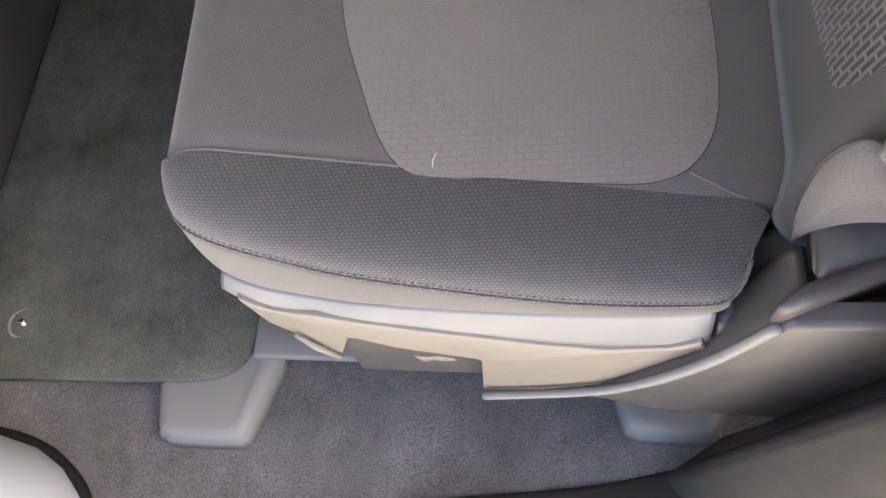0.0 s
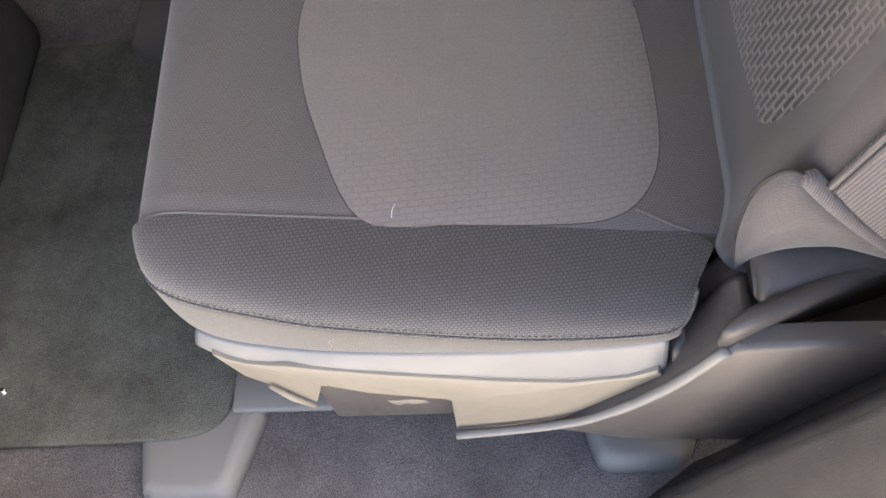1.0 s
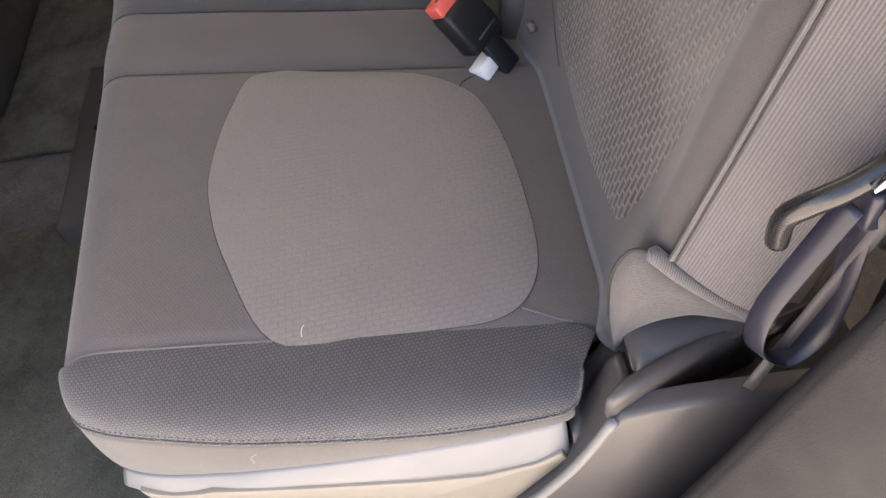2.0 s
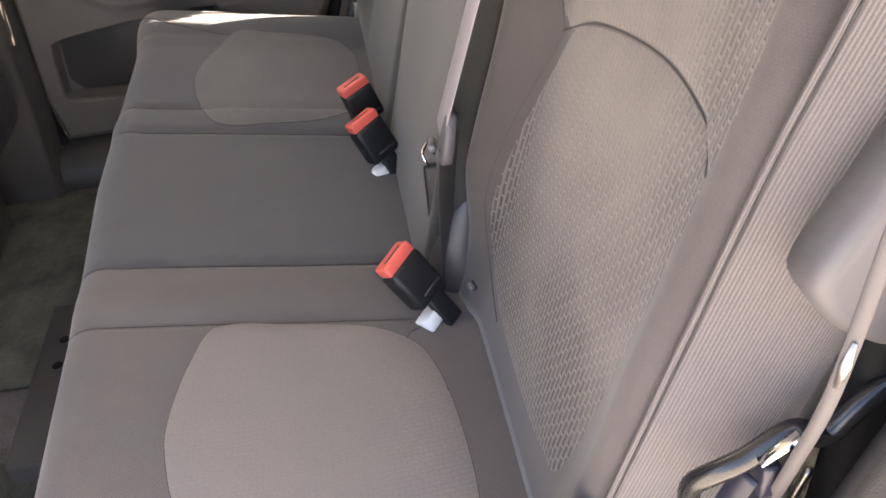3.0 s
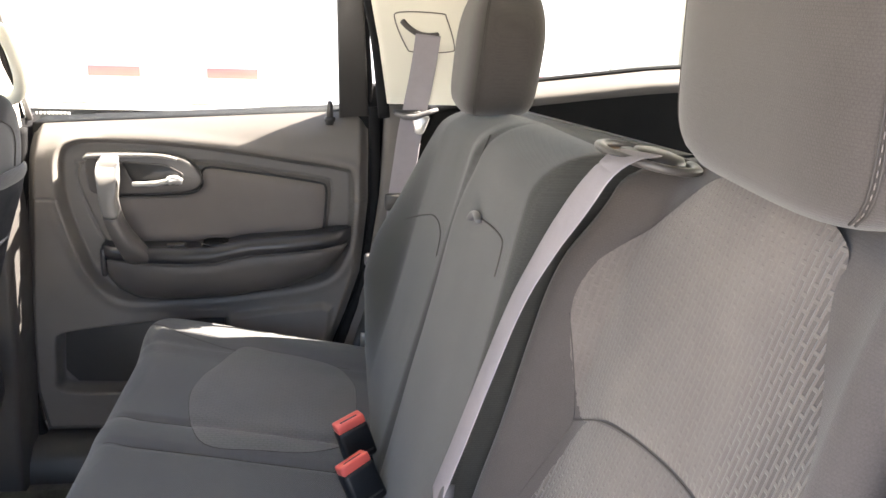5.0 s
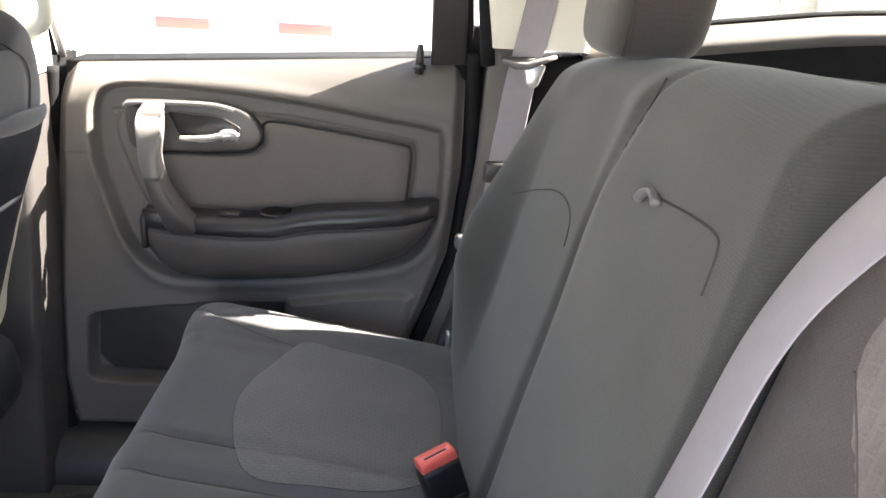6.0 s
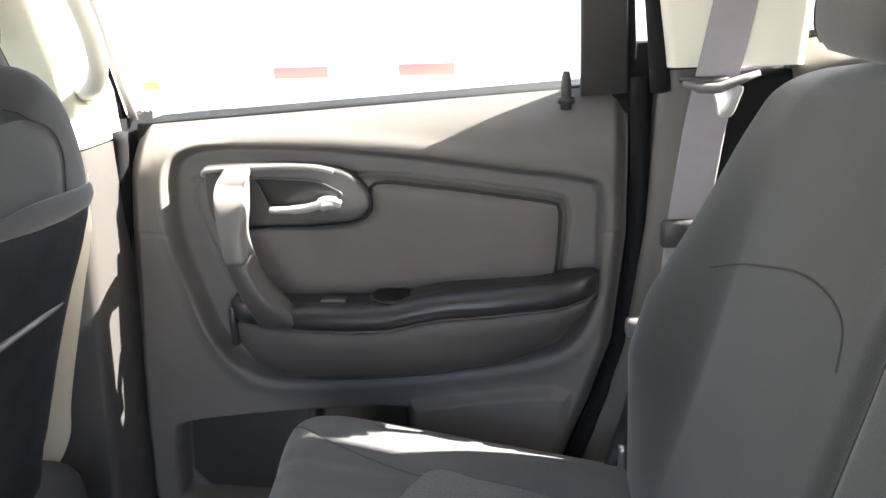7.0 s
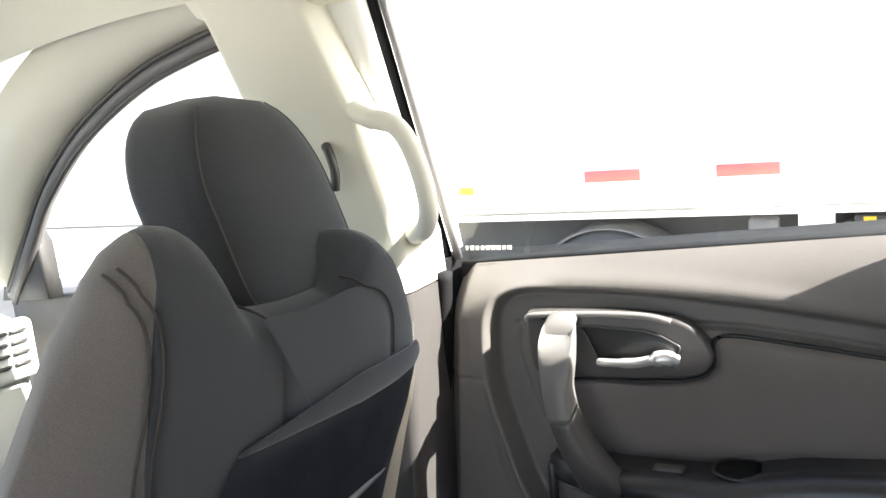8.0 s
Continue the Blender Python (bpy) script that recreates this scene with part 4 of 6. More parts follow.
DY = door_depth(DX, DZ, UU, VV)
nd = UU.shape[1]
dverts = [(float(a), float(b), float(c)) for a, b, c in zip(DX.ravel(), DY.ravel(), DZ.ravel())]
dfaces = [(j * nd + i, j * nd + i + 1, (j + 1) * nd + i + 1, (j + 1) * nd + i) for j in range(nd - 1) for i in range(nd - 1)]
part("trim_panel", (dverts, dfaces), M_DOOR, door, "moulded grey-brown plastic door trim")
onto_door = lambda y: (lambda a, b, d: (a, y + d, b))
part("door_shell", prism([(-0.270, 0.06), (-0.290, 0.19), (-0.262, 0.60), (-0.246, 0.75), (0.42, 0.79), (0.422, 0.60), (0.40, 0.45), (0.35, 0.30), (0.27, 0.06)], onto_door(1.515), 0.09, 0.004), M_RUBBER, door)

PADO = [(0.092, 0.671), (0.17, 0.665), (0.25, 0.654), (0.318, 0.643), (0.332, 0.634), (0.333, 0.605), (0.327, 0.545), (0.315, 0.52), (0.15, 0.515), (-0.045, 0.512), (-0.085, 0.56), (-0.100, 0.606), (0.0, 0.612), (0.06, 0.618), (0.084, 0.635)]


def pad_at(x, z, d):
    return Vector((x, 1.4735 - d, z))


rim = spline(PADO, 5, True)
pad = part("padded_panel", patch(rim, pad_at, 0.009, 10, 0.0), M_PAD, door, "padded brown-grey vinyl panel")
part("groove", tube([pad_at(q[0], q[1], 0.001) for q in rim] + [pad_at(*rim[0], 0.001)], 0.0026, 6), M_BLACK, door)

# armrest with its bowl below
ARM_X = [-0.115, -0.09, -0.05, 0.0, 0.06, 0.11, 0.15, 0.18, 0.25, 0.33, 0.365, 0.384]
ARM_Z = [0.512, 0.513, 0.514, 0.514, 0.514, 0.517, 0.527, 0.533, 0.538, 0.543, 0.546, 0.546]
ARM_IN = [0.030, 0.050, 0.068, 0.077, 0.081, 0.083, 0.084, 0.084, 0.082, 0.070, 0.046, 0.016]
ARM_LOW = [0.450, 0.420, 0.402, 0.398, 0.400, 0.404, 0.408, 0.413, 0.425, 0.456, 0.490, 0.530]
sec = []
for x in np.linspace(-0.115, 0.384, 64):
    za, d, lo = (float(np.interp(x, ARM_X, k)) for k in (ARM_Z, ARM_IN, ARM_LOW))
    yi = 1.474 - d
    h = za - lo
    pad_h = 0.003 * float(smooth(-0.03, 0.02, x))
    sec.append([(x, 1.480, za + 0.004), (x, 1.474 - d * 0.45, za + 0.003), (x, 1.474 - d * 0.60, za + 0.004 + pad_h * 0.4), (x, 1.474 - d * 0.72, za + 0.005 + pad_h), (x, 1.474 - d * 0.85, za + 0.004 + pad_h), (x, yi + 0.003, za + 0.001), (x, yi - 0.001, za - 0.007), (x, yi, za - 0.017), (x, yi + 0.004, za - 0.0225),
                (x, yi + 0.008, za - 0.0245), (x, yi + 0.005, za - 0.029), (x, yi + 0.006, za - 0.24 * h - 0.02), (x, yi + 0.16 * d, za - 0.66 * h), (x, yi + 0.36 * d, lo + 0.016), (x, yi + 0.60 * d, lo + 0.003), (x, 1.478, lo), (x, 1.490, lo), (x, 1.490, za)])
M_BOWL = plastic("armrest_bowl_plastic", (0.076, 0.068, 0.064), 0.5, 0.25)
part("armrest", loft([r[:10] + [(r[0][0], 1.486, r[9][2]), (r[0][0], 1.486, r[0][2])] for r in sec]), M_ARM, door, "dark padded vinyl armrest")
part("armrest_bowl", loft([[(r[0][0], 1.486, r[9][2] - 0.0015)] + [(q[0], q[1], q[2] - 0.0015) for q in r[9:17]] for r in sec]), M_BOWL, door, "brown-grey moulded bowl under the armrest")
part("stitch_line", tube([(x, 1.474 - float(np.interp(x, ARM_X, ARM_IN)) + 0.004, float(np.interp(x, ARM_X, ARM_Z)) - 0.024) for x in np.linspace(-0.10, 0.376, 50)], 0.0011, 6), M_DOOR, door)
# Matt black disc paints the dark of the cup hollow.
part("cup_recess", tube([(0.115, 1.438, 0.518), (0.115, 1.438, 0.5265)], [0.030, 0.029], 28), M_MATTE, door, "black disc standing for the shaded round recess in the armrest")
part("arm_front_face", rbox((0.012, 0.05, 0.06), (-0.112, 1.462, 0.48), 0.005), M_ARM, door)
part("cup_rim", tube([(0.115 + 0.031 * math.cos(a), 1.438 + 0.029 * math.sin(a), 0.5265) for a in np.linspace(0, 2 * math.pi, 33)], 0.0018, 6), M_ARM, door)
part("switch", rbox((0.035, 0.018, 0.006), (0.035, 1.432, 0.5215), 0.002), M_COVER, door)

# handle bezel, lever and pull
BEZEL = [(-0.136, 0.692), (-0.125, 0.699), (-0.045, 0.701), (0.018, 0.698), (0.060, 0.687), (0.083, 0.662), (0.084, 0.640), (0.064, 0.625), (0.02, 0.620), (-0.07, 0.617), (-0.125, 0.620), (-0.136, 0.65)]
part("handle_bezel", prism(spline(BEZEL, 5, True), onto_door(1.457), 0.020, 0.005, 3), M_COVER, door, "dark grey-brown satin bezel")
# Paler tube paints the sunlit top edge of the dark bezel.
part("bezel_brow", tube(spline([(-0.136, 1.458, 0.688), (-0.125, 1.456, 0.695), (-0.05, 1.456, 0.698), (0.01, 1.457, 0.697), (0.04, 1.459, 0.690)], 6), 0.004, 8), M_BEZEL_SUN, door, "upper edge of the bezel, paler for the sun on it")
CUPO = [(-0.064, 0.683), (-0.02, 0.682), (0.015, 0.679), (0.040, 0.668), (0.050, 0.660), (0.042, 0.645), (0.02, 0.640), (-0.040, 0.638), (-0.050, 0.648), (-0.060, 0.670)]
part("handle_cup", prism(spline(CUPO, 4, True), onto_door(1.4555), 0.008, 0.001, 1), M_BLACK, door)
part("cup_lip", tube([Vector((p[0], 1.4548, p[1])) for p in spline(CUPO, 5, True)], 0.0015, 6), M_COVER, door)
lever = part("release_lever", tube(spline([(-0.044, 1.446, 0.6425), (-0.030, 1.442, 0.6435), (0.0, 1.439, 0.6455), (0.022, 1.437, 0.651), (0.036, 1.438, 0.654), (0.049, 1.443, 0.649)], 5), [0.0060] * 8 + [0.0074] * 8 + [0.0112] * 7 + [0.009] * 3, 12, 0.8), M_LEVER, door, "bright chrome inside handle")
PULL = [(-0.088, 1.452, 0.690, 0.020, 0.008), (-0.086, 1.428, 0.690, 0.022, 0.010), (-0.082, 1.406, 0.676, 0.024, 0.012), (-0.080, 1.397, 0.652, 0.022, 0.013), (-0.080, 1.394, 0.620, 0.018, 0.013), (-0.074, 1.394, 0.585, 0.018, 0.013), (-0.060, 1.396, 0.550, 0.021, 0.013), (-0.046, 1.400, 0.525, 0.026, 0.012), (-0.038, 1.406, 0.508, 0.030, 0.010), (-0.036, 1.412, 0.500, 0.030, 0.008)]
rings = []
for q in spline(PULL, 6):
    rings.append([(q[0] + 0.88 * q[3] * (abs(math.cos(a)) ** 0.4 * (1 if math.cos(a) >= 0 else -1)), q[1] + 0.004 + 1.35 * q[4] * (abs(math.sin(a)) ** 0.4 * (1 if math.sin(a) >= 0 else -1)), q[2] + 0.010 * math.sin(a)) for a in np.linspace(0, 2 * math.pi, 20, endpoint=False)])
# Split at the shadow edge: lighter colour above, shaded colour below.
part("pull_handle", loft(rings[:29]), M_PULL_SUN, door, "grey-brown pull handle, its colour lightened for the sun")
part("pull_grip", loft(rings[28:]), M_COVER, door, "lower end of the pull handle, darkened for the shade on it")

part("pocket_liner", prism([(-0.217, 0.312), (-0.05, 0.333), (0.112, 0.345), (0.118, 0.21), (0.10, 0.192), (-0.115, 0.187), (-0.20, 0.19), (-0.226, 0.22)], onto_door(1.498), 0.01, 0.004), M_DARK, door, "dark liner of the map pocket")
part("pocket_rib", rbox((0.012, 0.03, 0.16), (-0.018, 1.478, 0.27), 0.004), M_DARK, door)
part("lock_pin", tube([(0.341, 1.492, 0.760), (0.341, 1.492, 0.80), (0.341, 1.492, 0.808)], [0.0075, 0.0062, 0.004], 12), M_DARK, door, "black lock pin")
part("pin_collar", tube([(0.341, 1.492, 0.768), (0.341, 1.492, 0.776)], 0.011, 14), M_DARK, door)


def window_y(z):
    return 1.520 - 0.26 * (z - 0.76)


def frame_piece(p, q, w, material, name, parent, label=""):
    """A window frame member from p to q given in (x, z), with width w."""
    a = Vector((p[0], window_y(p[1]), p[1]))
    b = Vector((q[0], window_y(q[1]), q[1]))
    return part(name, tube([a + (b - a) * s for s in np.linspace(0, 1, 9)], w, 8, 0.8), material, parent, label)


glass = sheet(np.linspace(0, 1, 3), np.linspace(0, 1, 8), lambda u, v: (-0.235 - 0.05 * v + (0.605 + 0.05 * v) * u, window_y(0.74 + 0.40 * v), 0.74 + 0.40 * v))
pane = part("window_pane", glass, M_GLASS, door, "clear window glass")
pane.visible_shadow = False
for k, w in enumerate((0.003, 0.005, 0.004, 0.005, 0.006, 0.006, 0.006, 0.005, 0.006)):
    part("etched_mark", rbox((w, 0.0012, 0.0055), (-0.236 + 0.0076 * k, window_y(0.769) - 0.0015, 0.769), 0.0003, 1), M_WHITE, pane, "small white etched mark")
frame_piece((-0.270, 0.745), (-0.300, 1.14), 0.012, M_RUBBER, "window_frame", door)
frame_piece((-0.252, 0.755), (-0.283, 1.14), 0.0075, M_PALE, "window_channel", door, "grey glass run channel")
frame_piece((-0.292, 1.135), (0.42, 1.135), 0.016, M_RUBBER, "window_frame", door)
part("rear_frame", prism([(0.360, 0.775), (0.420, 0.778), (0.398, 1.14), (0.352, 1.14)], lambda a, b, d: (a, window_y(b) - 0.022 + d, b), 0.03, 0.006, 3), M_DARK, door, "dark grey rear window frame")
frame_piece((0.425, 0.775), (0.395, 1.14), 0.009, M_RUBBER, "window_frame", door)
part("door_seal", tube(spline([(-0.255, 1.478, 0.745), (-0.270, 1.478, 0.60), (-0.290, 1.478, 0.42), (-0.297, 1.478, 0.20), (-0.276, 1.478, 0.06)], 8), 0.012, 8), M_RUBBER, door, "black rubber seal")
part("door_seal", tube(spline([(0.430, 1.472, 0.80), (0.432, 1.472, 0.60), (0.412, 1.472, 0.43), (0.365, 1.472, 0.30), (0.30, 1.472, 0.10)], 8), 0.012, 8), M_RUBBER, door, "black rubber seal")

# Added dark filler stops outside light showing between door and rear pillar.
part("rear_gap", prism([(0.24, 0.04), (0.42, 0.04), (0.50, 0.45), (0.50, 0.84), (0.40, 0.84), (0.395, 0.45), (0.34, 0.27)], onto_door(1.500), 0.04, 0.002), M_RUBBER, door)

# rocker and floor edge below the far door
tagged(part("door_sill", prism([(1.40, 0.0), (1.405, 0.045), (1.43, 0.075), (1.50, 0.085), (1.56, 0.07), (1.56, -0.2), (1.42, -0.2)], lambda a, b, d: (-0.75 + d, a, b), 1.6, 0.002), M_DARK, None), "dark plastic door sill trim", "sill", kind="structure")


# ---- far pillars ----
def pillar(name, sections, material, label, category="pillar trim"):
    """Sections from the bottom up: z, x front, x rear, y inner."""
    rings = []
    for z, xa, xb, y in sections:
        r = 0.012
        rings.append([(xa, y + 0.11, z), (xa, y + r, z), (xa + r * 0.3, y + r * 0.3, z), (xa + r, y, z), (xb - r, y, z), (xb - r * 0.3, y + r * 0.3, z), (xb, y + r, z), (xb, y + 0.11, z)])
    ob = part(name, loft(rings), material, None)
    return tagged(sharp(ob, 50), label, category, kind="structure")


pillar("wall_b_pillar_lower", [(0.0, -0.52, -0.288, 1.358), (0.20, -0.47, -0.277, 1.362), (0.45, -0.44, -0.264, 1.368), (0.60, -0.44, -0.260, 1.374), (0.735, -0.435, -0.259, 1.384)], M_COVER, "dark grey-brown plastic lower centre pillar trim")
pillar("wall_b_pillar_upper", [(0.738, -0.435, -0.259, 1.384), (0.80, -0.43, -0.262, 1.384), (0.95, -0.452, -0.300, 1.375), (1.12, -0.485, -0.345, 1.325)], M_CREAM, "cream plastic upper centre pillar trim")
pillar("wall_b_pillar_jamb_lower", [(0.0, -0.335, -0.298, 1.475), (0.45, -0.31, -0.280, 1.482), (0.758, -0.285, -0.258, 1.486)], M_RUBBER, "black rubber-edged centre pillar jamb", "pillar")
pillar("wall_b_pillar_jamb", [(0.76, -0.300, -0.272, 1.470), (0.95, -0.330, -0.284, 1.440), (1.14, -0.365, -0.300, 1.385)], M_BODY, "white painted centre pillar jamb", "pillar")
pillar("wall_c_pillar_upper", [(0.818, 0.450, 0.603, 1.392), (0.93, 0.432, 0.606, 1.378), (1.05, 0.408, 0.612, 1.350), (1.15, 0.385, 0.62, 1.315)], M_CREAM, "cream plastic rear pillar trim with a belt slot")
pillar("wall_c_pillar_lower", [(0.0, 0.255, 0.50, 1.47), (0.10, 0.30, 0.50, 1.47), (0.30, 0.368, 0.505, 1.465), (0.45, 0.418, 0.51, 1.452), (0.62, 0.442, 0.515, 1.440), (0.72, 0.448, 0.52, 1.434), (0.815, 0.452, 0.525, 1.405)], M_DOOR, "dark grey plastic rear pillar trim")

tagged(part("pillar_seal", tube(spline([(0.447, 1.412, 0.79), (0.431, 1.396, 0.93), (0.406, 1.368, 1.05), (0.383, 1.333, 1.15)], 6), 0.012, 10), M_RUBBER, None), "black rubber seal along the rear pillar", "trim", kind="structure")

# belt plate and belt on the rear pillar
plate = thing("belt_guide_plate", (0.51, 1.37, 0.95), "cream belt guide plate with a dark curved slot", "belt guide")
PLATE = [(0.462, 0.975), (0.470, 0.990), (0.545, 0.990), (0.558, 0.980), (0.575, 0.932), (0.566, 0.920), (0.50, 0.918), (0.484, 0.928)]
tilt = lambda b: 1.3785 - 0.24 * (b - 0.93)
part("plate", prism(spline(PLATE, 4, True), lambda a, b, d: (a, tilt(b) - 0.004 + d, b), 0.012, 0.003, 2), M_CREAM, plate)
part("slot", tube([Vector((a, tilt(b) - 0.004, b)) for a, b in spline([(0.474, 0.976), (0.486, 0.964), (0.504, 0.953), (0.524, 0.949), (0.545, 0.951)], 6)], [0.003] + [0.0075] * 23 + [0.004], 10, 0.7), M_COVER, plate, "dark belt slot")
part("groove", tube([Vector((a, tilt(b) - 0.0042, b)) for a, b in spline(PLATE, 4, True)] + [Vector((PLATE[0][0], tilt(PLATE[0][1]) - 0.0042, PLATE[0][1]))], 0.0011, 6), M_DOOR, plate)

belt = thing("seat_belt", (0.50, 1.37, 0.6), "grey webbing seat belt hanging at the rear pillar", "seat belt")
BP = [(0.524, 1.362, 0.951), (0.519, 1.372, 0.90), (0.510, 1.380, 0.84), (0.497, 1.384, 0.77), (0.488, 1.386, 0.70), (0.480, 1.388, 0.63), (0.470, 1.388, 0.50)]
part("webbing", ribbon(spline(BP, 6), (1, 0, 0), 0.0235, 0.0016), M_BELT, belt)
part("tongue", prism(spline([(0.502, 0.792), (0.528, 0.798), (0.532, 0.794), (0.529, 0.784), (0.523, 0.768), (0.516, 0.763), (0.506, 0.766), (0.503, 0.778)], 4, True), onto_door(1.372), 0.006, 0.002, 2), M_LEVER, belt, "shiny metal tongue")
part("tongue_grip", tube([(0.466, 1.376, 0.803), (0.485, 1.372, 0.797), (0.505, 1.370, 0.797), (0.530, 1.372, 0.806), (0.548, 1.374, 0.812)], [0.004, 0.008, 0.008, 0.006, 0.004], 8, 0.8), M_PALE, belt, "pale plastic tongue grip")
part("tongue_shade", tube([(0.463, 1.379, 0.806), (0.49, 1.377, 0.803), (0.515, 1.377, 0.806)], [0.006, 0.010, 0.006], 8, 0.6), M_DARK, belt)
part("anchor_tab", rbox((0.05, 0.014, 0.035), (0.474, 1.385, 0.625), 0.006), M_DARK, belt, "dark plastic anchor tab")

coat = thing("coat_hook", (0.47, 1.345, 1.045), "cream folding coat hook", "coat hook")
part("hook", rbox((0.05, 0.012, 0.012), (0.47, 1.338, 1.045), 0.004), M_CREAM, coat)

# grab handle on the centre pillar
grab = thing("grab_handle", (-0.285, 1.36, 0.88), "cream plastic grab handle on the centre pillar", "grab handle")
part("bar", tube(spline([(-0.310, 1.400, 0.966), (-0.290, 1.362, 0.962), (-0.262, 1.346, 0.953), (-0.232, 1.344, 0.944), (-0.216, 1.345, 0.922), (-0.204, 1.347, 0.880), (-0.202, 1.350, 0.845), (-0.214, 1.360, 0.823), (-0.238, 1.385, 0.812), (-0.255, 1.41, 0.808)], 6), 0.0115, 12), M_CREAM, grab)
part("mount", tube([(-0.262, 1.43, 0.806), (-0.250, 1.402, 0.808)], [0.017, 0.013], 14), M_CREAM, grab)
fbelt = thing("belt_anchor", (-0.335, 1.365, 0.90), "dark shoulder belt anchor on the centre pillar", "belt guide")
part("ring", tube(spline([(-0.345, 1.372, 0.925), (-0.333, 1.362, 0.912), (-0.328, 1.360, 0.89), (-0.332, 1.362, 0.872)], 5), 0.006, 8), M_DARK, fbelt)


# ---- far quarter panel and rear of the cabin ----
def qz(x):
    return 0.817 + 0.126 * (x - 0.6) if x < 1.0 else 0.8674 + 0.06 * (x - 1.0)


tagged(sharp(part("wall_quarter_trim", prism([(0.50, 0.0), (0.50, 0.70), (0.545, 0.800), (0.60, 0.808), (0.80, 0.834), (1.20, 0.870), (1.72, 0.90), (1.72, 0.0)], onto_door(1.430), 0.10, 0.01, 3), M_MATTE, None)), "black plastic quarter panel trim", "wall", kind="structure")
# Lighter grey and a slope stand for the sunlit top of the quarter panel.
ledge_q = [[(x, 1.435, qz(x) - 0.03), (x, 1.424, qz(x) - 0.010), (x, 1.425, qz(x) - 0.004), (x, 1.430, qz(x) + 0.002), (x, 1.446, qz(x) + 0.018), (x, 1.462, qz(x) + 0.026), (x, 1.480, qz(x) - 0.03)] for x in np.linspace(0.60, 1.72, 24)]
tagged(part("wall_quarter_sill", loft(ledge_q), M_DOOR, None), "ledge below the quarter window, in lighter grey for the sun on it", "trim", kind="structure")
qpane = part("quarter_glass", sheet([0.58, 1.40], [0.82, 1.12], lambda u, v: (u, window_y(v) - 0.03, v)), M_GLASS, None)
qpane.visible_shadow = False
tagged(qpane, "clear fixed quarter window glass", "window", kind="structure")
tagged(part("window_quarter_seal", tube([(x, 1.462, qz(x) + 0.024) for x in np.linspace(0.60, 1.40, 12)], 0.007, 8), M_RUBBER, None), "black rubber window seal", "trim", kind="structure")
pillar("wall_d_pillar", [(0.85, 1.40, 1.72, 1.40), (1.14, 1.32, 1.70, 1.30)], M_CREAM, "cream plastic rearmost pillar trim")
tagged(part("wall_rear", rbox((0.06, 1.46, 0.86), (1.72, 0.70, 0.43), 0.02), M_BLACK, None), "black tailgate trim", "wall", kind="structure")
rpane = part("window_rear", sheet([0.10, 1.30], [0.86, 1.14], lambda u, v: (1.80 - 0.35 * (v - 0.86), u, v)), M_GLASS, None)
rpane.visible_shadow = False
tagged(rpane, "clear tailgate window glass", "window", kind="structure")

# near side body: quarter wall, pillars and sill
tagged(sharp(part("wall_near_quarter", prism([(0.66, 0.0), (0.64, 0.30), (0.66, 0.60), (0.70, 0.845), (1.72, 0.90), (1.72, 0.0)], lambda a, b, d: (a, 0.0 - d, b), 0.07, 0.01, 3), M_BLACK, None)), "black plastic quarter trim behind the near seat", "wall", kind="structure")
pillar_near = part("wall_near_c_pillar", loft([[(x0, -0.07 + l, z), (x0, 0.01 + l, z), (x1, 0.01 + l, z), (x1, -0.07 + l, z)] for z, x0, x1, l in ((0.84, 0.70, 0.86, 0.0), (1.0, 0.69, 0.87, 0.03), (1.15, 0.67, 0.88, 0.09))]), M_CREAM, None)
tagged(pillar_near, "cream plastic rear pillar trim by the open doorway", "pillar trim", kind="structure")
tagged(part("wall_near_b_pillar", loft([[(x0, -0.07 + l, z), (x0, 0.01 + l, z), (x1, 0.01 + l, z), (x1, -0.07 + l, z)] for z, x0, x1, l in ((-0.05, -0.50, -0.33, -0.02), (0.30, -0.50, -0.36, -0.01), (0.75, -0.47, -0.36, 0.0), (0.95, -0.49, -0.39, 0.04), (1.15, -0.53, -0.43, 0.09))]), M_CREAM, None),
       "cream plastic centre pillar trim by the open doorway", "pillar trim", kind="structure")
# Out-of-view front door, added to cut the light reaching the seats from ahead.
ndoor = thing("door_3", (-0.85, -0.05, 0.0), "unseen near front car door added to block light from ahead", "car door", kind="structure")
part("trim_panel", prism([(-1.25, -0.20), (-1.25, 0.70), (-0.40, 0.745), (-0.37, 0.30), (-0.40, -0.20)], lambda a, b, d: (a, -0.02 - d, b), 0.10, 0.012, 3), M_DOOR, ndoor)
npane = part("window_pane", sheet(np.linspace(0, 1, 4), np.linspace(0, 1, 6), lambda u, v: (-1.10 + 0.68 * u + 0.40 * v * (1 - u), -0.09 + 0.26 * 0.38 * v, 0.73 + 0.38 * v)), M_GLASS, ndoor, "clear window glass")
npane.visible_shadow = False
part("armrest", rbox((0.40, 0.07, 0.05), (-0.78, 0.02, 0.53), 0.02, 3), M_ARM, ndoor)
jz = [-0.30, 0.00, 0.06, 0.18, 0.30, 0.40, 0.50, 0.60, 0.72, 0.90]
jx = [0.30, 0.415, 0.44, 0.478, 0.522, 0.556, 0.592, 0.622, 0.66, 0.69]
jamb_rings = []
for z in np.linspace(-0.30, 0.86, 40):
    x = float(np.interp(z, jz, jx))
    jamb_rings.append([(x + 0.06, 0.0, z), (x + 0.012, -0.034, z), (x, -0.044, z), (x + 0.003, -0.052, z), (x + 0.02, -0.085, z - 0.01), (x + 0.07, -0.135, z - 0.03), (x + 0.20, -0.165, z - 0.05), (x + 0.4, -0.17, z - 0.05), (x + 0.4, 0.0, z)])
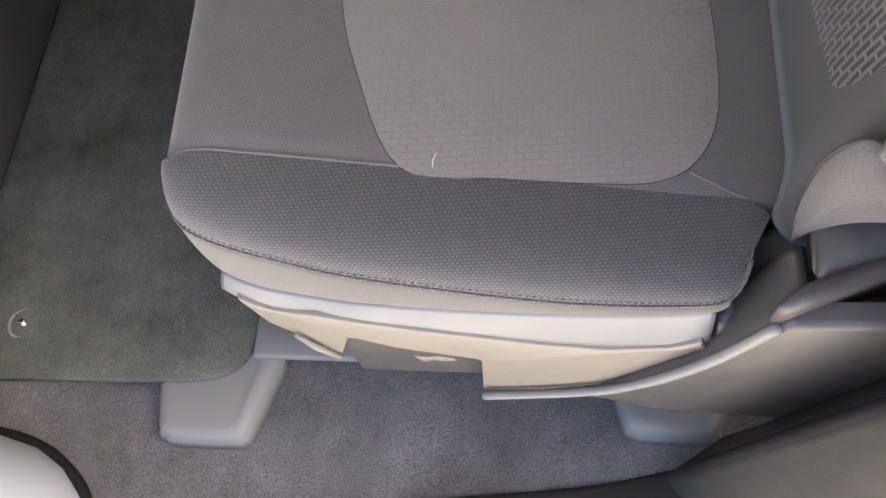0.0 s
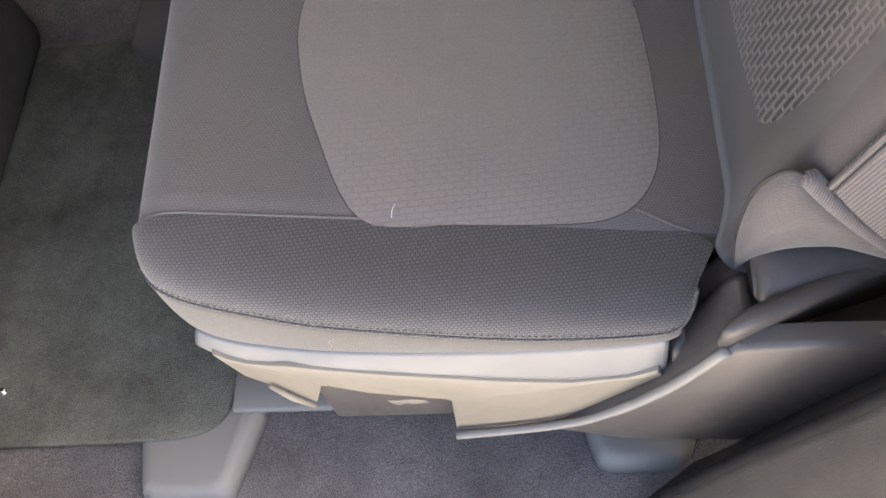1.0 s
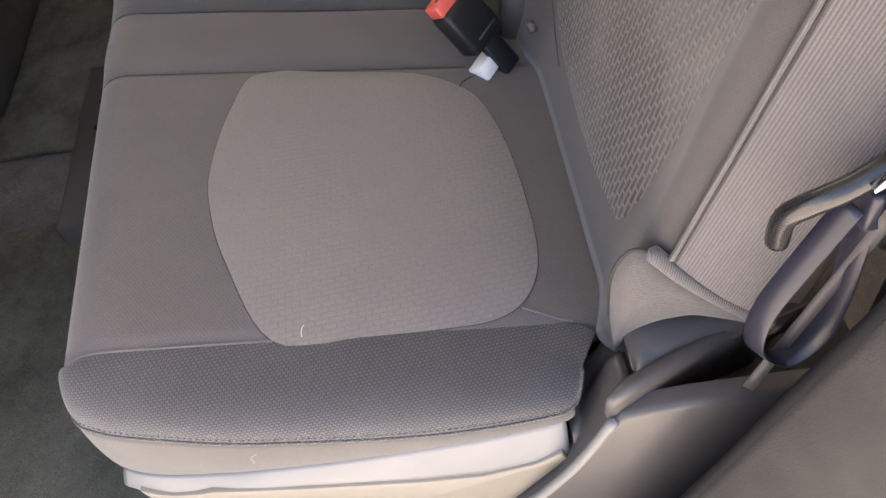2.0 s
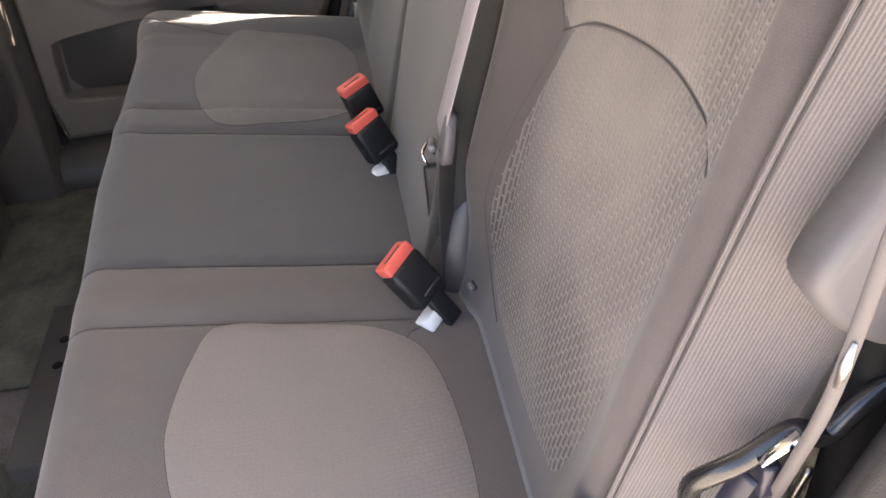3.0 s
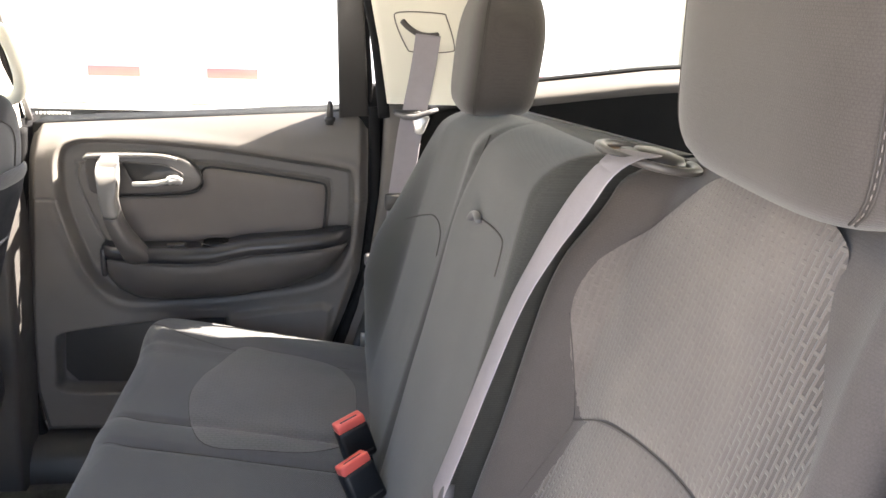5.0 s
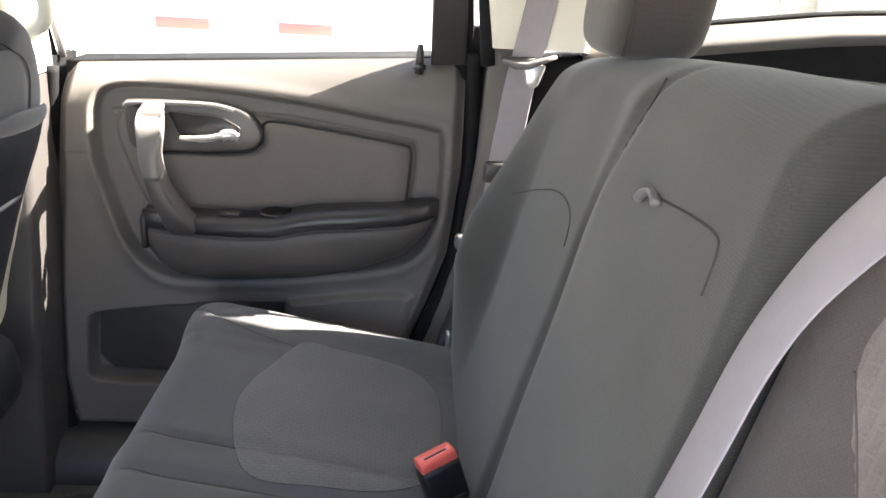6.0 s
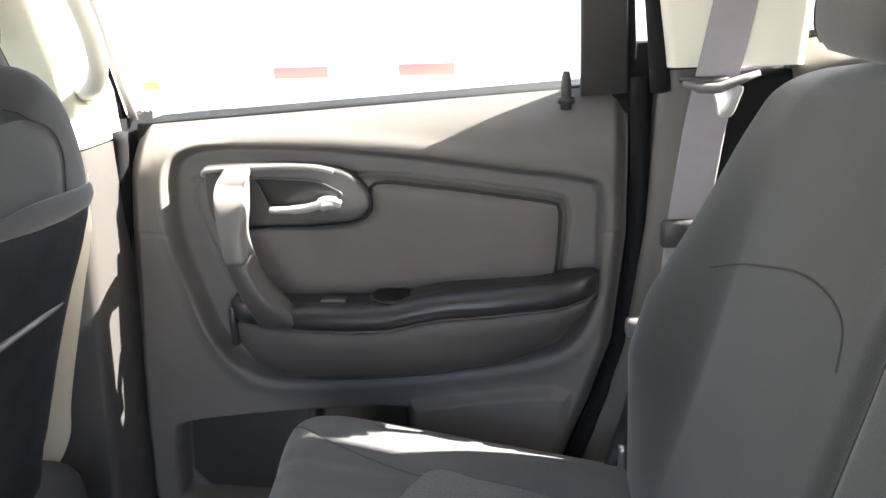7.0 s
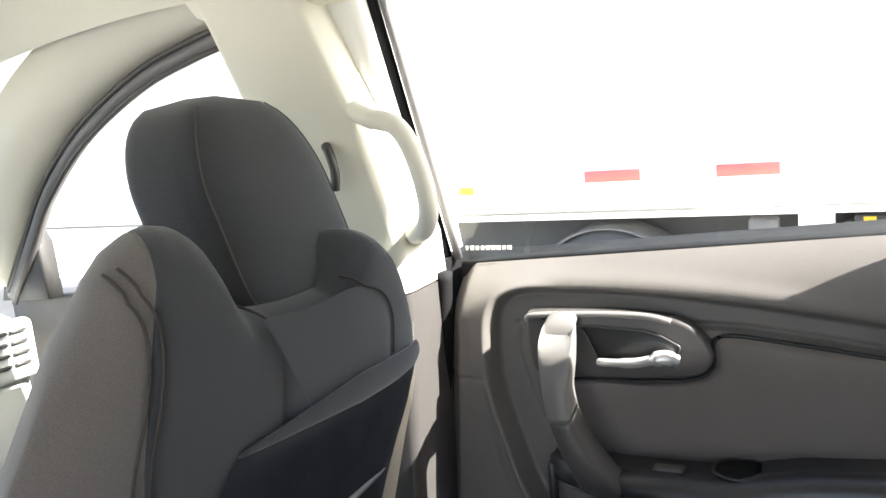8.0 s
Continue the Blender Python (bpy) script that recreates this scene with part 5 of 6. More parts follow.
M_JAMB = plastic("jamb_trim", (0.023, 0.021, 0.019), 0.75, 0.4)
tagged(part("wall_door_jamb", loft(jamb_rings), M_JAMB, None), "brown-grey textured trim round the wheel arch", "trim", kind="structure")
tagged(part("jamb_seal", tube([(float(np.interp(z, jz, jx)) + 0.003, -0.041, z) for z in np.linspace(0.05, 0.86, 30)], 0.006, 10), M_RUBBER, None), "black rubber door seal", "trim", kind="structure")
sill_rings = []
for x in np.linspace(-1.2, 0.48, 30):
    sill_rings.append([(x, -0.06, -0.03), (x, -0.10, -0.005), (x, -0.112, 0.012), (x, -0.125, 0.018), (x, -0.16, 0.014), (x, -0.20, 0.0), (x, -0.21, -0.05), (x, -0.21, -0.2), (x, -0.06, -0.2)])
tagged(part("door_sill_near", loft(sill_rings), M_JAMB, None), "brown-grey plastic scuff plate in the open doorway", "sill", kind="structure")
corner = []
for x, y in spline([(0.0, -0.10), (0.10, -0.088), (0.21, -0.072), (0.35, -0.053), (0.455, -0.026), (0.54, 0.0), (0.62, 0.01)], 6):
    corner.append([(x, y, -0.02), (x, y, 0.004), (x, y - 0.006, 0.010), (x, y - 0.05, 0.022), (x, y - 0.10, 0.020), (x, -0.205, 0.004), (x, -0.205, -0.06), (x, y, -0.06)])
tagged(part("door_sill_corner", loft(corner), M_JAMB, None), "brown-grey plastic sill trim curving up to the wheel arch", "sill", kind="structure")
bb = []
for z in np.linspace(-0.02, 0.36, 22):
    x = -0.172 - 0.55 * max(0.0, z - 0.02)
    bb.append([(x - 0.30, -0.012, z), (x - 0.115, -0.030, z), (x - 0.06, -0.044, z), (x - 0.026, -0.064, z), (x, -0.092, z), (x + 0.012, -0.12, z), (x + 0.014, -0.15, z), (x - 0.30, -0.16, z)])
tagged(part("wall_b_pillar_foot", loft(bb), M_FOOT, None), "pale grey plastic foot of the centre pillar", "trim", kind="structure")

tagged(part("foot_seal", tube(spline([(-0.42, -0.014, 0.006), (-0.287, -0.028, 0.006), (-0.232, -0.042, 0.006), (-0.198, -0.062, 0.006), (-0.170, -0.090, 0.006), (-0.156, -0.13, 0.008)], 6), 0.0065, 8), M_RUBBER, None), "black rubber edge round the pillar foot", "trim", kind="structure")
tagged(part("sill_seal", tube(spline([(0.470, -0.020, 0.014), (0.482, -0.011, 0.016), (0.544, 0.019, 0.016), (0.60, 0.048, 0.016), (0.641, 0.072, 0.016)], 6), 0.0065, 8), M_RUBBER, None), "black rubber seal along the wheel arch", "trim", kind="structure")


# ---- floor mat ----
MAT = [(-0.62, 0.024), (-0.132, 0.027), (-0.060, 0.031), (-0.026, 0.042), (-0.008, 0.066), (-0.002, 0.11), (-0.012, 0.60), (-0.62, 0.60)]
mat_o = [MAT[0]] + [tuple(p) for p in spline(MAT[1:6], 6)] + [MAT[6], MAT[7]]
fmat = thing("floor_mat", (-0.3, 0.3, 0.0), "dark green-black worn carpet floor mat", "floor mat")
part("mat_sheet", prism(mat_o, lambda a, b, d: (a, b, 0.034 - 0.02 * float(smooth(-0.15, -0.4, a)) - d + 0.004 * noise.noise((a * 8, b * 8, 0))), 0.012, 0.003, 2), M_MAT, fmat)
clip = part("fastener", tube([(-0.277, 0.089, 0.018), (-0.277, 0.089, 0.026)], [0.019, 0.016], 20), M_DARK, fmat, "round mat fastener")
part("fastener_ring", tube([(-0.277 + 0.0165 * math.cos(a), 0.089 + 0.0165 * math.sin(a), 0.026) for a in np.linspace(0, 2 * math.pi, 25)], 0.0032, 8), M_BRACKET, fmat, "grey plastic ring round the fastener")
part("fastener_stud", tube([(-0.277, 0.089, 0.024), (-0.277, 0.089, 0.032)], [0.006, 0.004], 12), M_CHROME, fmat)
fmat2 = thing("floor_mat", (-0.3, 1.05, 0.0), "dark green-black carpet floor mat by the far door", "floor mat")
part("mat_sheet", prism([(-0.62, 0.78), (-0.03, 0.78), (-0.012, 0.80), (-0.012, 1.34), (-0.03, 1.36), (-0.62, 1.36)], lambda a, b, d: (a, b, 0.012 - d), 0.009, 0.003, 2), M_MAT, fmat2)
part("fastener", tube([(-0.15, 0.98, 0.012), (-0.15, 0.98, 0.020)], [0.018, 0.012], 18), M_CHROME, fmat2, "shiny mat fastener")
rail = thing("seat_rail_cover", (-0.11, 0.73, 0.0), "flat grey metal seat rail plate with two dark holes", "rail cover")
part("plate", rbox((0.18, 0.36, 0.06), (-0.11, 0.736, 0.031), 0.006, 2), M_COVER, rail)
part("groove", rbox((0.004, 0.34, 0.004), (-0.203, 0.736, 0.040), 0.001, 1), M_MATTE, rail)
for hy in (0.757, 0.818):
    part("hole", tube([(-0.162, hy, 0.0585), (-0.162, hy, 0.0615)], 0.0085, 16), M_MATTE, rail, "dark round hole")



# ---- buckles ----
def buckle(top, across, foot, label):
    """A belt buckle from the middle of its red button, the way across it and the white tag at its foot."""
    up = (Vector(top) - Vector(foot)).normalized()
    ay = Vector(across)
    ay = (ay - up * ay.dot(up)).normalized()
    ax = ay.cross(up).normalized()
    m = Matrix((ax, ay, up)).transposed().to_4x4()
    ob = thing("seat_belt_buckle", top, label, "belt buckle", group="bench belt buckles")
    ob.matrix_world = Matrix.Translation(top) @ m
    low = (Vector(top) - Vector(foot)).length
    spec = (("body", rbox((0.030, 0.051, 0.060), (0, 0, -0.033), 0.007, 3), M_BLACK, ""), ("button", rbox((0.024, 0.048, 0.016), (0, 0, 0.0015), 0.004, 3), M_RED, "red push button"),
            ("slot", rbox((0.004, 0.030, 0.003), (0.004, 0, 0.0086), 0.001, 1), M_BLACK, ""), ("ridge", rbox((0.033, 0.030, 0.003), (0, 0.004, -0.050), 0.001, 1), M_DARK, ""), ("stalk", rbox((0.012, 0.026, 0.05), (0.004, 0.002, -0.082), 0.004, 2), M_BLACK, ""),
            ("tag", rbox((0.024, 0.030, 0.018), (-0.006, -0.016, -low), 0.002, 1), M_WHITE, "white fabric tag"), ("tag", rbox((0.012, 0.014, 0.010), (-0.012, -0.018, -low - 0.012), 0.002, 1), M_WHITE, "white fabric tag"))
    for nm, bm, mt, lb in spec:
        p = part(nm, bm, mt, None, lb)
        p.parent = ob
    return ob


buckle((0.391, 0.468, 0.390), (0.038, 0.036, 0.011), (0.436, 0.451, 0.321), "black belt buckle with a red button between cushions")
buckle((0.381, 0.804, 0.391), (0.038, 0.025, 0.013), (0.413, 0.792, 0.318), "black belt buckle with a red button beside the centre seat")
buckle((0.376, 0.923, 0.390), (0.038, 0.018, 0.019), (0.402, 0.925, 0.31), "black belt buckle with a red button at the far seat")

# belt across the joint of the backrests
cbelt = thing("centre_seat_belt", (0.55, 0.45, 0.7), "pale grey centre seat belt lying on the backrest", "seat belt")
CB = [(0.612, 0.425, 0.912), (0.594, 0.410, 0.911), (0.577, 0.402, 0.902), (0.567, 0.412, 0.882), (0.556, 0.446, 0.842), (0.543, 0.472, 0.798), (0.525, 0.479, 0.752), (0.503, 0.476, 0.69), (0.476, 0.482, 0.60), (0.459, 0.501, 0.53)]
part("webbing", ribbon(spline(CB, 6), [Vector((-0.02, 1.0, 0.0)) for k in range(55)], 0.0205, 0.0016), M_BELT, cbelt)
part("slider", prism(spline([(0.478, 0.562), (0.489, 0.553), (0.498, 0.526), (0.516, 0.520), (0.520, 0.507), (0.506, 0.499), (0.478, 0.503), (0.466, 0.512), (0.468, 0.540)], 4, True), lambda a, b, d: (0.452 + 0.20 * (b - 0.50) + d, a, b), 0.012, 0.004, 3), M_SHELL, cbelt, "dark grey plastic slider with a short wing")
part("slider_lip", tube([(0.450, 0.498, 0.512), (0.449, 0.510, 0.509), (0.453, 0.518, 0.512)], 0.0045, 8), M_PALE, cbelt, "worn pale lip of the slider")
part("tongue", tube([(0.444, 0.508, 0.484), (0.4385, 0.514, 0.497), (0.4400, 0.518, 0.5005), (0.4475, 0.528, 0.5050), (0.4500, 0.530, 0.5035), (0.4540, 0.524, 0.489)], 0.0022, 6, 0.7), M_CHROME, cbelt, "chrome belt tongue")
part("lower_webbing", ribbon(spline([(0.468, 0.497, 0.52), (0.462, 0.502, 0.45), (0.460, 0.506, 0.38), (0.458, 0.508, 0.31)], 6), [Vector((0.62, 0.78, 0.0))] * 19, 0.021, 0.0016), M_DARK, cbelt, "dark lower webbing")
guide = thing("belt_outlet", (0.62, 0.40, 0.93), "grey plastic belt outlet on the backrest shoulder", "belt guide")
oval = lambda r, dx, z: [(0.627 + dx + 0.72 * r * math.cos(a), 0.447 + r * math.sin(a), z - 0.12 * r * math.cos(a)) for a in np.linspace(0, 2 * math.pi, 41)]
# Orange-brown colour paints the warm light falling into the outlet.
M_DISH_SUN = plastic("sunlit_brown_plastic", (0.20, 0.095, 0.045), 0.4, 0.05)
part("bezel", tube(oval(0.055, 0.0, 0.904), 0.0055, 10, 0.7), M_COVER, guide)
part("dish", loft([[Vector(p) for p in oval(0.055, 0.0, 0.904)[:-1]], [Vector(p) for p in oval(0.046, 0.0, 0.900)[:-1]], [Vector(p) for p in oval(0.004, 0.0, 0.898)[:-1]]], caps=False), M_DISH_SUN, guide, "dished plate inside the outlet, coloured brown for orange light on it")
part("lid", loft([[Vector(p) for p in oval(r, 0.010, z)[:-1]] for r, z in ((0.031, 0.896), (0.031, 0.904), (0.028, 0.908), (0.018, 0.910), (0.002, 0.9105))]), M_COVER, guide, "oval grey lid")
part("slot", rbox((0.012, 0.048, 0.006), (0.608, 0.428, 0.9095), 0.002), M_BLACK, guide)
gap = thing("hinge_bracket", (0.46, 0.50, 0.28), "dark hinge bracket between the backrests", "bracket")
part("cover", tube(spline([(0.466, 0.525, 0.30), (0.476, 0.528, 0.37), (0.495, 0.53, 0.44)], 6), [0.036, 0.037, 0.038, 0.040, 0.040, 0.038, 0.035, 0.031, 0.027, 0.022, 0.017, 0.012, 0.006], 14), M_COVER, gap)
part("plate", rbox((0.10, 0.012, 0.20), (0.49, 0.535, 0.37), 0.004), M_BLACK, gap)
part("hinge_arm", tube(spline([(0.36, 1.345, 0.20), (0.385, 1.35, 0.29), (0.415, 1.36, 0.38), (0.44, 1.37, 0.50)], 5), 0.014, 8, 0.6), M_BLACK, bench)
part("hinge_arm", tube(spline([(0.40, 1.32, 0.24), (0.405, 1.345, 0.30), (0.41, 1.352, 0.36)], 5), 0.007, 8), M_STEEL, bench)
part("hinge_bolt", tube([(0.392, 1.318, 0.296), (0.392, 1.302, 0.296)], 0.012, 10), M_BLACK, bench)
part("hinge_knob", rbox((0.03, 0.02, 0.025), (0.425, 1.372, 0.51), 0.006), M_PALE, bench)

# ---- near side fittings beside the backrest ----
cover = thing("belt_cover", (0.70, 0.0, 0.72), "pale grey smooth plastic belt retractor cover", "belt cover")
COV = [(0.592, 0.688), (0.593, 0.703), (0.600, 0.719), (0.612, 0.742), (0.625, 0.770), (0.643, 0.797), (0.680, 0.880), (0.71, 0.95), (0.84, 0.95), (0.86, 0.70), (0.72, 0.622), (0.65, 0.638), (0.632, 0.646), (0.618, 0.655), (0.603, 0.669)]
part("shell", prism(spline(COV, 4, True), lambda a, b, d: (a, -0.004 + d, b), 0.032, 0.011, 5), M_SHELL, cover)
part("slot", rbox((0.012, 0.006, 0.06), (0.668, -0.005, 0.73), 0.002), M_BLACK, cover, "dark belt slot")
M_WEBBING = mat_base("dusty_webbing", (0.066, 0.060, 0.062), 0.5)[0]
sbelt = thing("near_seat_belt", (0.60, -0.02, 0.5), "lilac-grey seat belt running down to its anchor", "seat belt")
part("webbing", ribbon(spline([(0.617, -0.030, 0.90), (0.606, -0.030, 0.80), (0.602, -0.030, 0.735), (0.599, -0.030, 0.68), (0.594, -0.030, 0.631), (0.592, -0.018, 0.565), (0.592, -0.004, 0.502), (0.586, 0.002, 0.454), (0.556, 0.004, 0.336)], 6), [Vector((0.75, -0.55, -0.3))] * 49, 0.0042, 0.002), M_WEBBING, sbelt)
part("metal_sleeve", tube([(0.5985, -0.032, 0.684), (0.597, -0.032, 0.668), (0.595, -0.032, 0.652)], [0.0015, 0.0034, 0.0015], 10, 0.5), M_STEEL, sbelt, "bright metal sleeve on the webbing")
M_GLOSS = plastic("glossy_black_paint", (0.014, 0.014, 0.015), 0.24, 0.03, 0.55, 0.03, 0.02)
handle = thing("latch_bar", (0.60, 0.0, 0.56), "dark bent latch bar with a strip for its highlight", "latch")
part("rod", tube(spline([(0.548, 0.012, 0.505), (0.546, 0.008, 0.532), (0.556, 0.0, 0.552), (0.572, -0.004, 0.566), (0.598, -0.004, 0.585), (0.622, -0.002, 0.573), (0.645, 0.0, 0.598), (0.69, 0.006, 0.625)], 6), 0.0074, 12), M_GLOSS, handle)
# Chrome strip laid on the rod as its highlight.
part("bright_edge", tube([(0.575, -0.013, 0.574), (0.597, -0.013, 0.592)], 0.006, 8, 0.5), M_CHROME, handle, "chrome strip standing for the highlight on the bar")
# Added matt black box gives the gap beside the seat its deep shade.
part("backing", rbox((0.12, 0.03, 0.36), (0.705, 0.018, 0.48), 0.01), M_MATTE, handle)
part("spring", tube(spline([(0.60, 0.012, 0.53), (0.615, 0.010, 0.51), (0.62, 0.012, 0.48), (0.63, 0.012, 0.52)], 5), 0.003, 6), M_STEEL, handle)
strap = thing("pull_strap", (0.57, 0.0, 0.44), "shiny dark blue-grey pull strap hanging in a loop", "strap")
M_STRAP = mat_base("strap_webbing", (0.022, 0.022, 0.034), 0.30, 0, 0.35)[0]
part("loop", ribbon(spline([(0.578, 0.0, 0.545), (0.560, -0.002, 0.50), (0.545, -0.003, 0.455), (0.543, -0.004, 0.420), (0.552, -0.004, 0.398), (0.570, -0.004, 0.390), (0.588, -0.003, 0.412), (0.592, -0.002, 0.455), (0.588, 0.0, 0.54)], 6), [Vector((0.45, -0.85, 0.15))] * 49, 0.0085, 0.0018), M_STRAP, strap)
part("stitched_end", rbox((0.012, 0.022, 0.03), (0.588, 0.0, 0.545), 0.003), M_STRAP, strap)


# ---- front passenger seat ----
front = thing("front_passenger_seat", (-0.35, 1.01, 0.0), "dark blue-grey front seat seen from behind, with map pocket", "car seat")


def front_rear_x(y, z):
    s = abs(y - 1.040) / 0.234
    tuck_in = float(np.interp(z, [0.28, 0.40, 0.46, 0.55, 0.665, 0.72], [0.12, 0.10, 0.088, 0.055, 0.014, 0.0]))
    return -0.152 - 0.16 * (0.80 - z) - 0.034 * min(1.0, s) ** 6 - tuck_in * (0.35 + 0.65 * float(smooth(0.45, 0.9, s)))


FRONT_TOP_Y = [0.808, 0.814, 0.822, 0.833, 0.848, 0.866, 0.885, 0.906, 0.922, 0.937, 0.950, 0.966, 1.0, 1.088, 1.104, 1.120, 1.136, 1.152, 1.170, 1.188, 1.207, 1.230, 1.246, 1.258, 1.266, 1.273]
FRONT_TOP_Z = [0.60, 0.76, 0.845, 0.876, 0.892, 0.900, 0.903, 0.899, 0.890, 0.872, 0.852, 0.832, 0.821, 0.821, 0.836, 0.854, 0.864, 0.861, 0.849, 0.830, 0.804, 0.768, 0.735, 0.685, 0.61, 0.50]


def front_top(y):
    """Upper outline of the backrest: two shoulders with a notch for the headrest."""
    return float(np.interp(y, FRONT_TOP_Y, FRONT_TOP_Z))


def front_section(y):
    d = min(1.0, abs(y - 1.040) / 0.234)
    top = front_top(y)
    full = math.sqrt(max(0.02, 1 - d ** 5))
    r = 0.030
    ring = []
    for z in np.linspace(0.28, top - r, 26):
        ring.append((front_rear_x(y, z), y, z))
    xr = front_rear_x(y, top - r)
    thick = (0.080 + 0.08 * float(smooth(0.86, 0.45, top))) * full
    for k in range(1, 8):
        a = math.pi / 2 * k / 7
        ring.append((xr - thick * 0.5 * (1 - math.cos(a)), y, top - r + r * math.sin(a)))
    for k in range(6, -1, -1):
        a = math.pi / 2 * k / 7
        ring.append((xr - thick + thick * 0.5 * (1 - math.cos(a)), y, top - r + r * math.sin(a)))
    for z in np.linspace(top - r, 0.28, 14)[1:]:
        ring.append((front_rear_x(y, z) - (0.080 + 0.08 * float(smooth(0.86, 0.45, z))) * full, y, z))
    return [front_skew(*p) for p in ring]


def front_skew(px, py, pz):
    """The sides draw in towards the front of the seat, and the near side flares out lower down."""
    aside = (1.0405 - py) / 0.2324
    flare = 0.42 * min(0.12, max(0.0, 0.87 - pz)) * float(smooth(0.55, 1.0, aside))
    return (px, py + 0.75 * (front_rear_x(py, pz) - px) * aside - flare, pz)


side_steps = [1.0405 + 0.2324 * math.sin(a) for a in np.linspace(-math.pi / 2, math.pi / 2, 91)]
# Brown-grey side cloth, its tone raised for light from the near doorway.
M_FSIDE = fabric("lit_front_side_cloth", (0.132, 0.120, 0.115), "weave", 0.0022, "side", 0.04, 0.06, 0.15)
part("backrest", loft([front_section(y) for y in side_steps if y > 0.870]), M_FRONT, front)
part("side_bolster", loft([front_section(y) for y in [q for q in side_steps if q <= 0.870] + [min(q for q in side_steps if q > 0.870)]]), M_FSIDE, front, "brown-grey cloth side of the backrest, lightened for doorway light")
FH = (1.092, -0.268, 0.802, 0.988, 0.095, 0.096)
fhead = part("headrest", headrest(*FH, M_FRONT, -0.34, 5.0, 0.22), M_FRONT, front, "dark blue-grey cloth headrest with corner seams")
for side in (-2.30, 2.30):
    part("seam", tube(headrest_seam(*FH, side, -0.34, 0.0002, 5.0, 0.22), 0.0009, 6), M_SOFTSEAM, fhead)


def on_front(y, z, d=0.0):
    return Vector((front_rear_x(y, z) + d, y, z))


VP = [(0.972, 0.822), (1.03, 0.816), (1.10, 0.816), (1.138, 0.802), (1.162, 0.774), (1.168, 0.72), (1.168, 0.50), (1.15, 0.36), (0.95, 0.36), (0.985, 0.60), (0.996, 0.745), (0.995, 0.785), (0.987, 0.810)]
part("back_panel", patch(spline(VP, 5, True), on_front, 0.004, 10, 0.0), M_FRONT, front, "smooth dark back panel")
PK = [(0.93, 0.722), (1.03, 0.728), (1.13, 0.730), (1.225, 0.722), (1.232, 0.60), (1.215, 0.40), (0.90, 0.40), (0.912, 0.60)]
part("map_pocket", patch(spline(PK, 5, True), on_front, 0.014, 10, 0.003), M_VINYL, front, "dark vinyl map pocket")
lip = []
for u in np.linspace(0, 1, 30):
    y = 0.938 + 0.295 * u
    z = 0.731 - 0.013 * u + 0.004 * math.sin(math.pi * u)
    bow = 0.002 + 0.011 * math.sin(math.pi * min(1.0, 0.05 + 0.93 * u)) ** 0.6
    fat = min(1.0, 0.15 + 1.6 * u) * (0.75 if u > 0.97 else 1.0) * 0.85
    lip.append([tuple(on_front(y, z + 0.016 * fat * math.sin(a), bow + 0.006 * fat * math.cos(a))) for a in np.linspace(0, 2 * math.pi, 14, endpoint=False)])
part("pocket_lip", loft(lip), M_FRONT, front, "soft rolled upper edge of the pocket")
def on_shoulder(y, z, d=0.001):
    """A point on the rear face, bending forward over the rounded top."""
    top = front_top(y)
    over = z - (top - 0.030)
    thick = (0.080 + 0.08 * float(smooth(0.86, 0.45, top))) * math.sqrt(max(0.02, 1 - min(1.0, abs(y - 1.040) / 0.234) ** 5))
    if over <= 0:
        return on_front(y, z, d)
    a = min(1.0, over / 0.030) * math.pi / 2
    return Vector((front_rear_x(y, top - 0.030) - 0.5 * thick * (1 - math.cos(a)) + d, y, top - 0.030 + 0.030 * math.sin(a) + d))


part("pocket_piping", tube([on_front(y, 0.617 + 0.004 * math.sin(8 * (y - 0.9)), 0.0165 * math.sin(math.pi * (y - 0.86) / 0.34) ** 0.4) for y in np.linspace(0.885, 1.18, 30)], 0.0032, 8), M_PALE, front, "pale edge of the lower pocket")
TWIN = [(0.843, 0.874), (0.857, 0.862), (0.867, 0.846), (0.872, 0.823), (0.872, 0.793), (0.868, 0.745), (0.862, 0.60), (0.856, 0.40)]
for pts in (TWIN, [(y + 0.008, z + 0.003) for y, z in TWIN], [(0.972, 0.824), (0.990, 0.810), (0.998, 0.785), (0.999, 0.735)], [(1.10, 0.818), (1.142, 0.802), (1.166, 0.774), (1.171, 0.735)]):
    part("seam", tube([front_skew(*on_shoulder(q[0], q[1], 0.0016)) for q in spline(pts, 6)], 0.0011, 6), M_SEAM, front)
part("cushion", rbox((0.48, 0.50, 0.14), (-0.50, 1.055, 0.30), 0.05, 4), M_VINYL, front)
part("base", rbox((0.36, 0.40, 0.22), (-0.53, 1.055, 0.13), 0.02), M_DARK, front)

# front driver seat, the same model
drv = thing("front_driver_seat", (-0.35, 0.38, 0.0), "dark blue-grey front seat in front of the footwell", "car seat")
for src in list(front.children):
    c = src.copy()
    scene.collection.objects.link(c)
    c.parent = drv

web = thing("front_seat_belt", (-0.28, 1.31, 0.5), "pale cream seat belt webbing hanging beside the front seat", "seat belt")
M_WEB = plastic("cream_webbing", (0.60, 0.56, 0.47), 0.8, 0.05, 0.2, 0.03)
hang = spline([(-0.235, 1.345, 0.71), (-0.228, 1.315, 0.655), (-0.256, 1.305, 0.58), (-0.280, 1.300, 0.50), (-0.298, 1.298, 0.43), (-0.306, 1.295, 0.385), (-0.33, 1.285, 0.345), (-0.38, 1.275, 0.32)], 6)
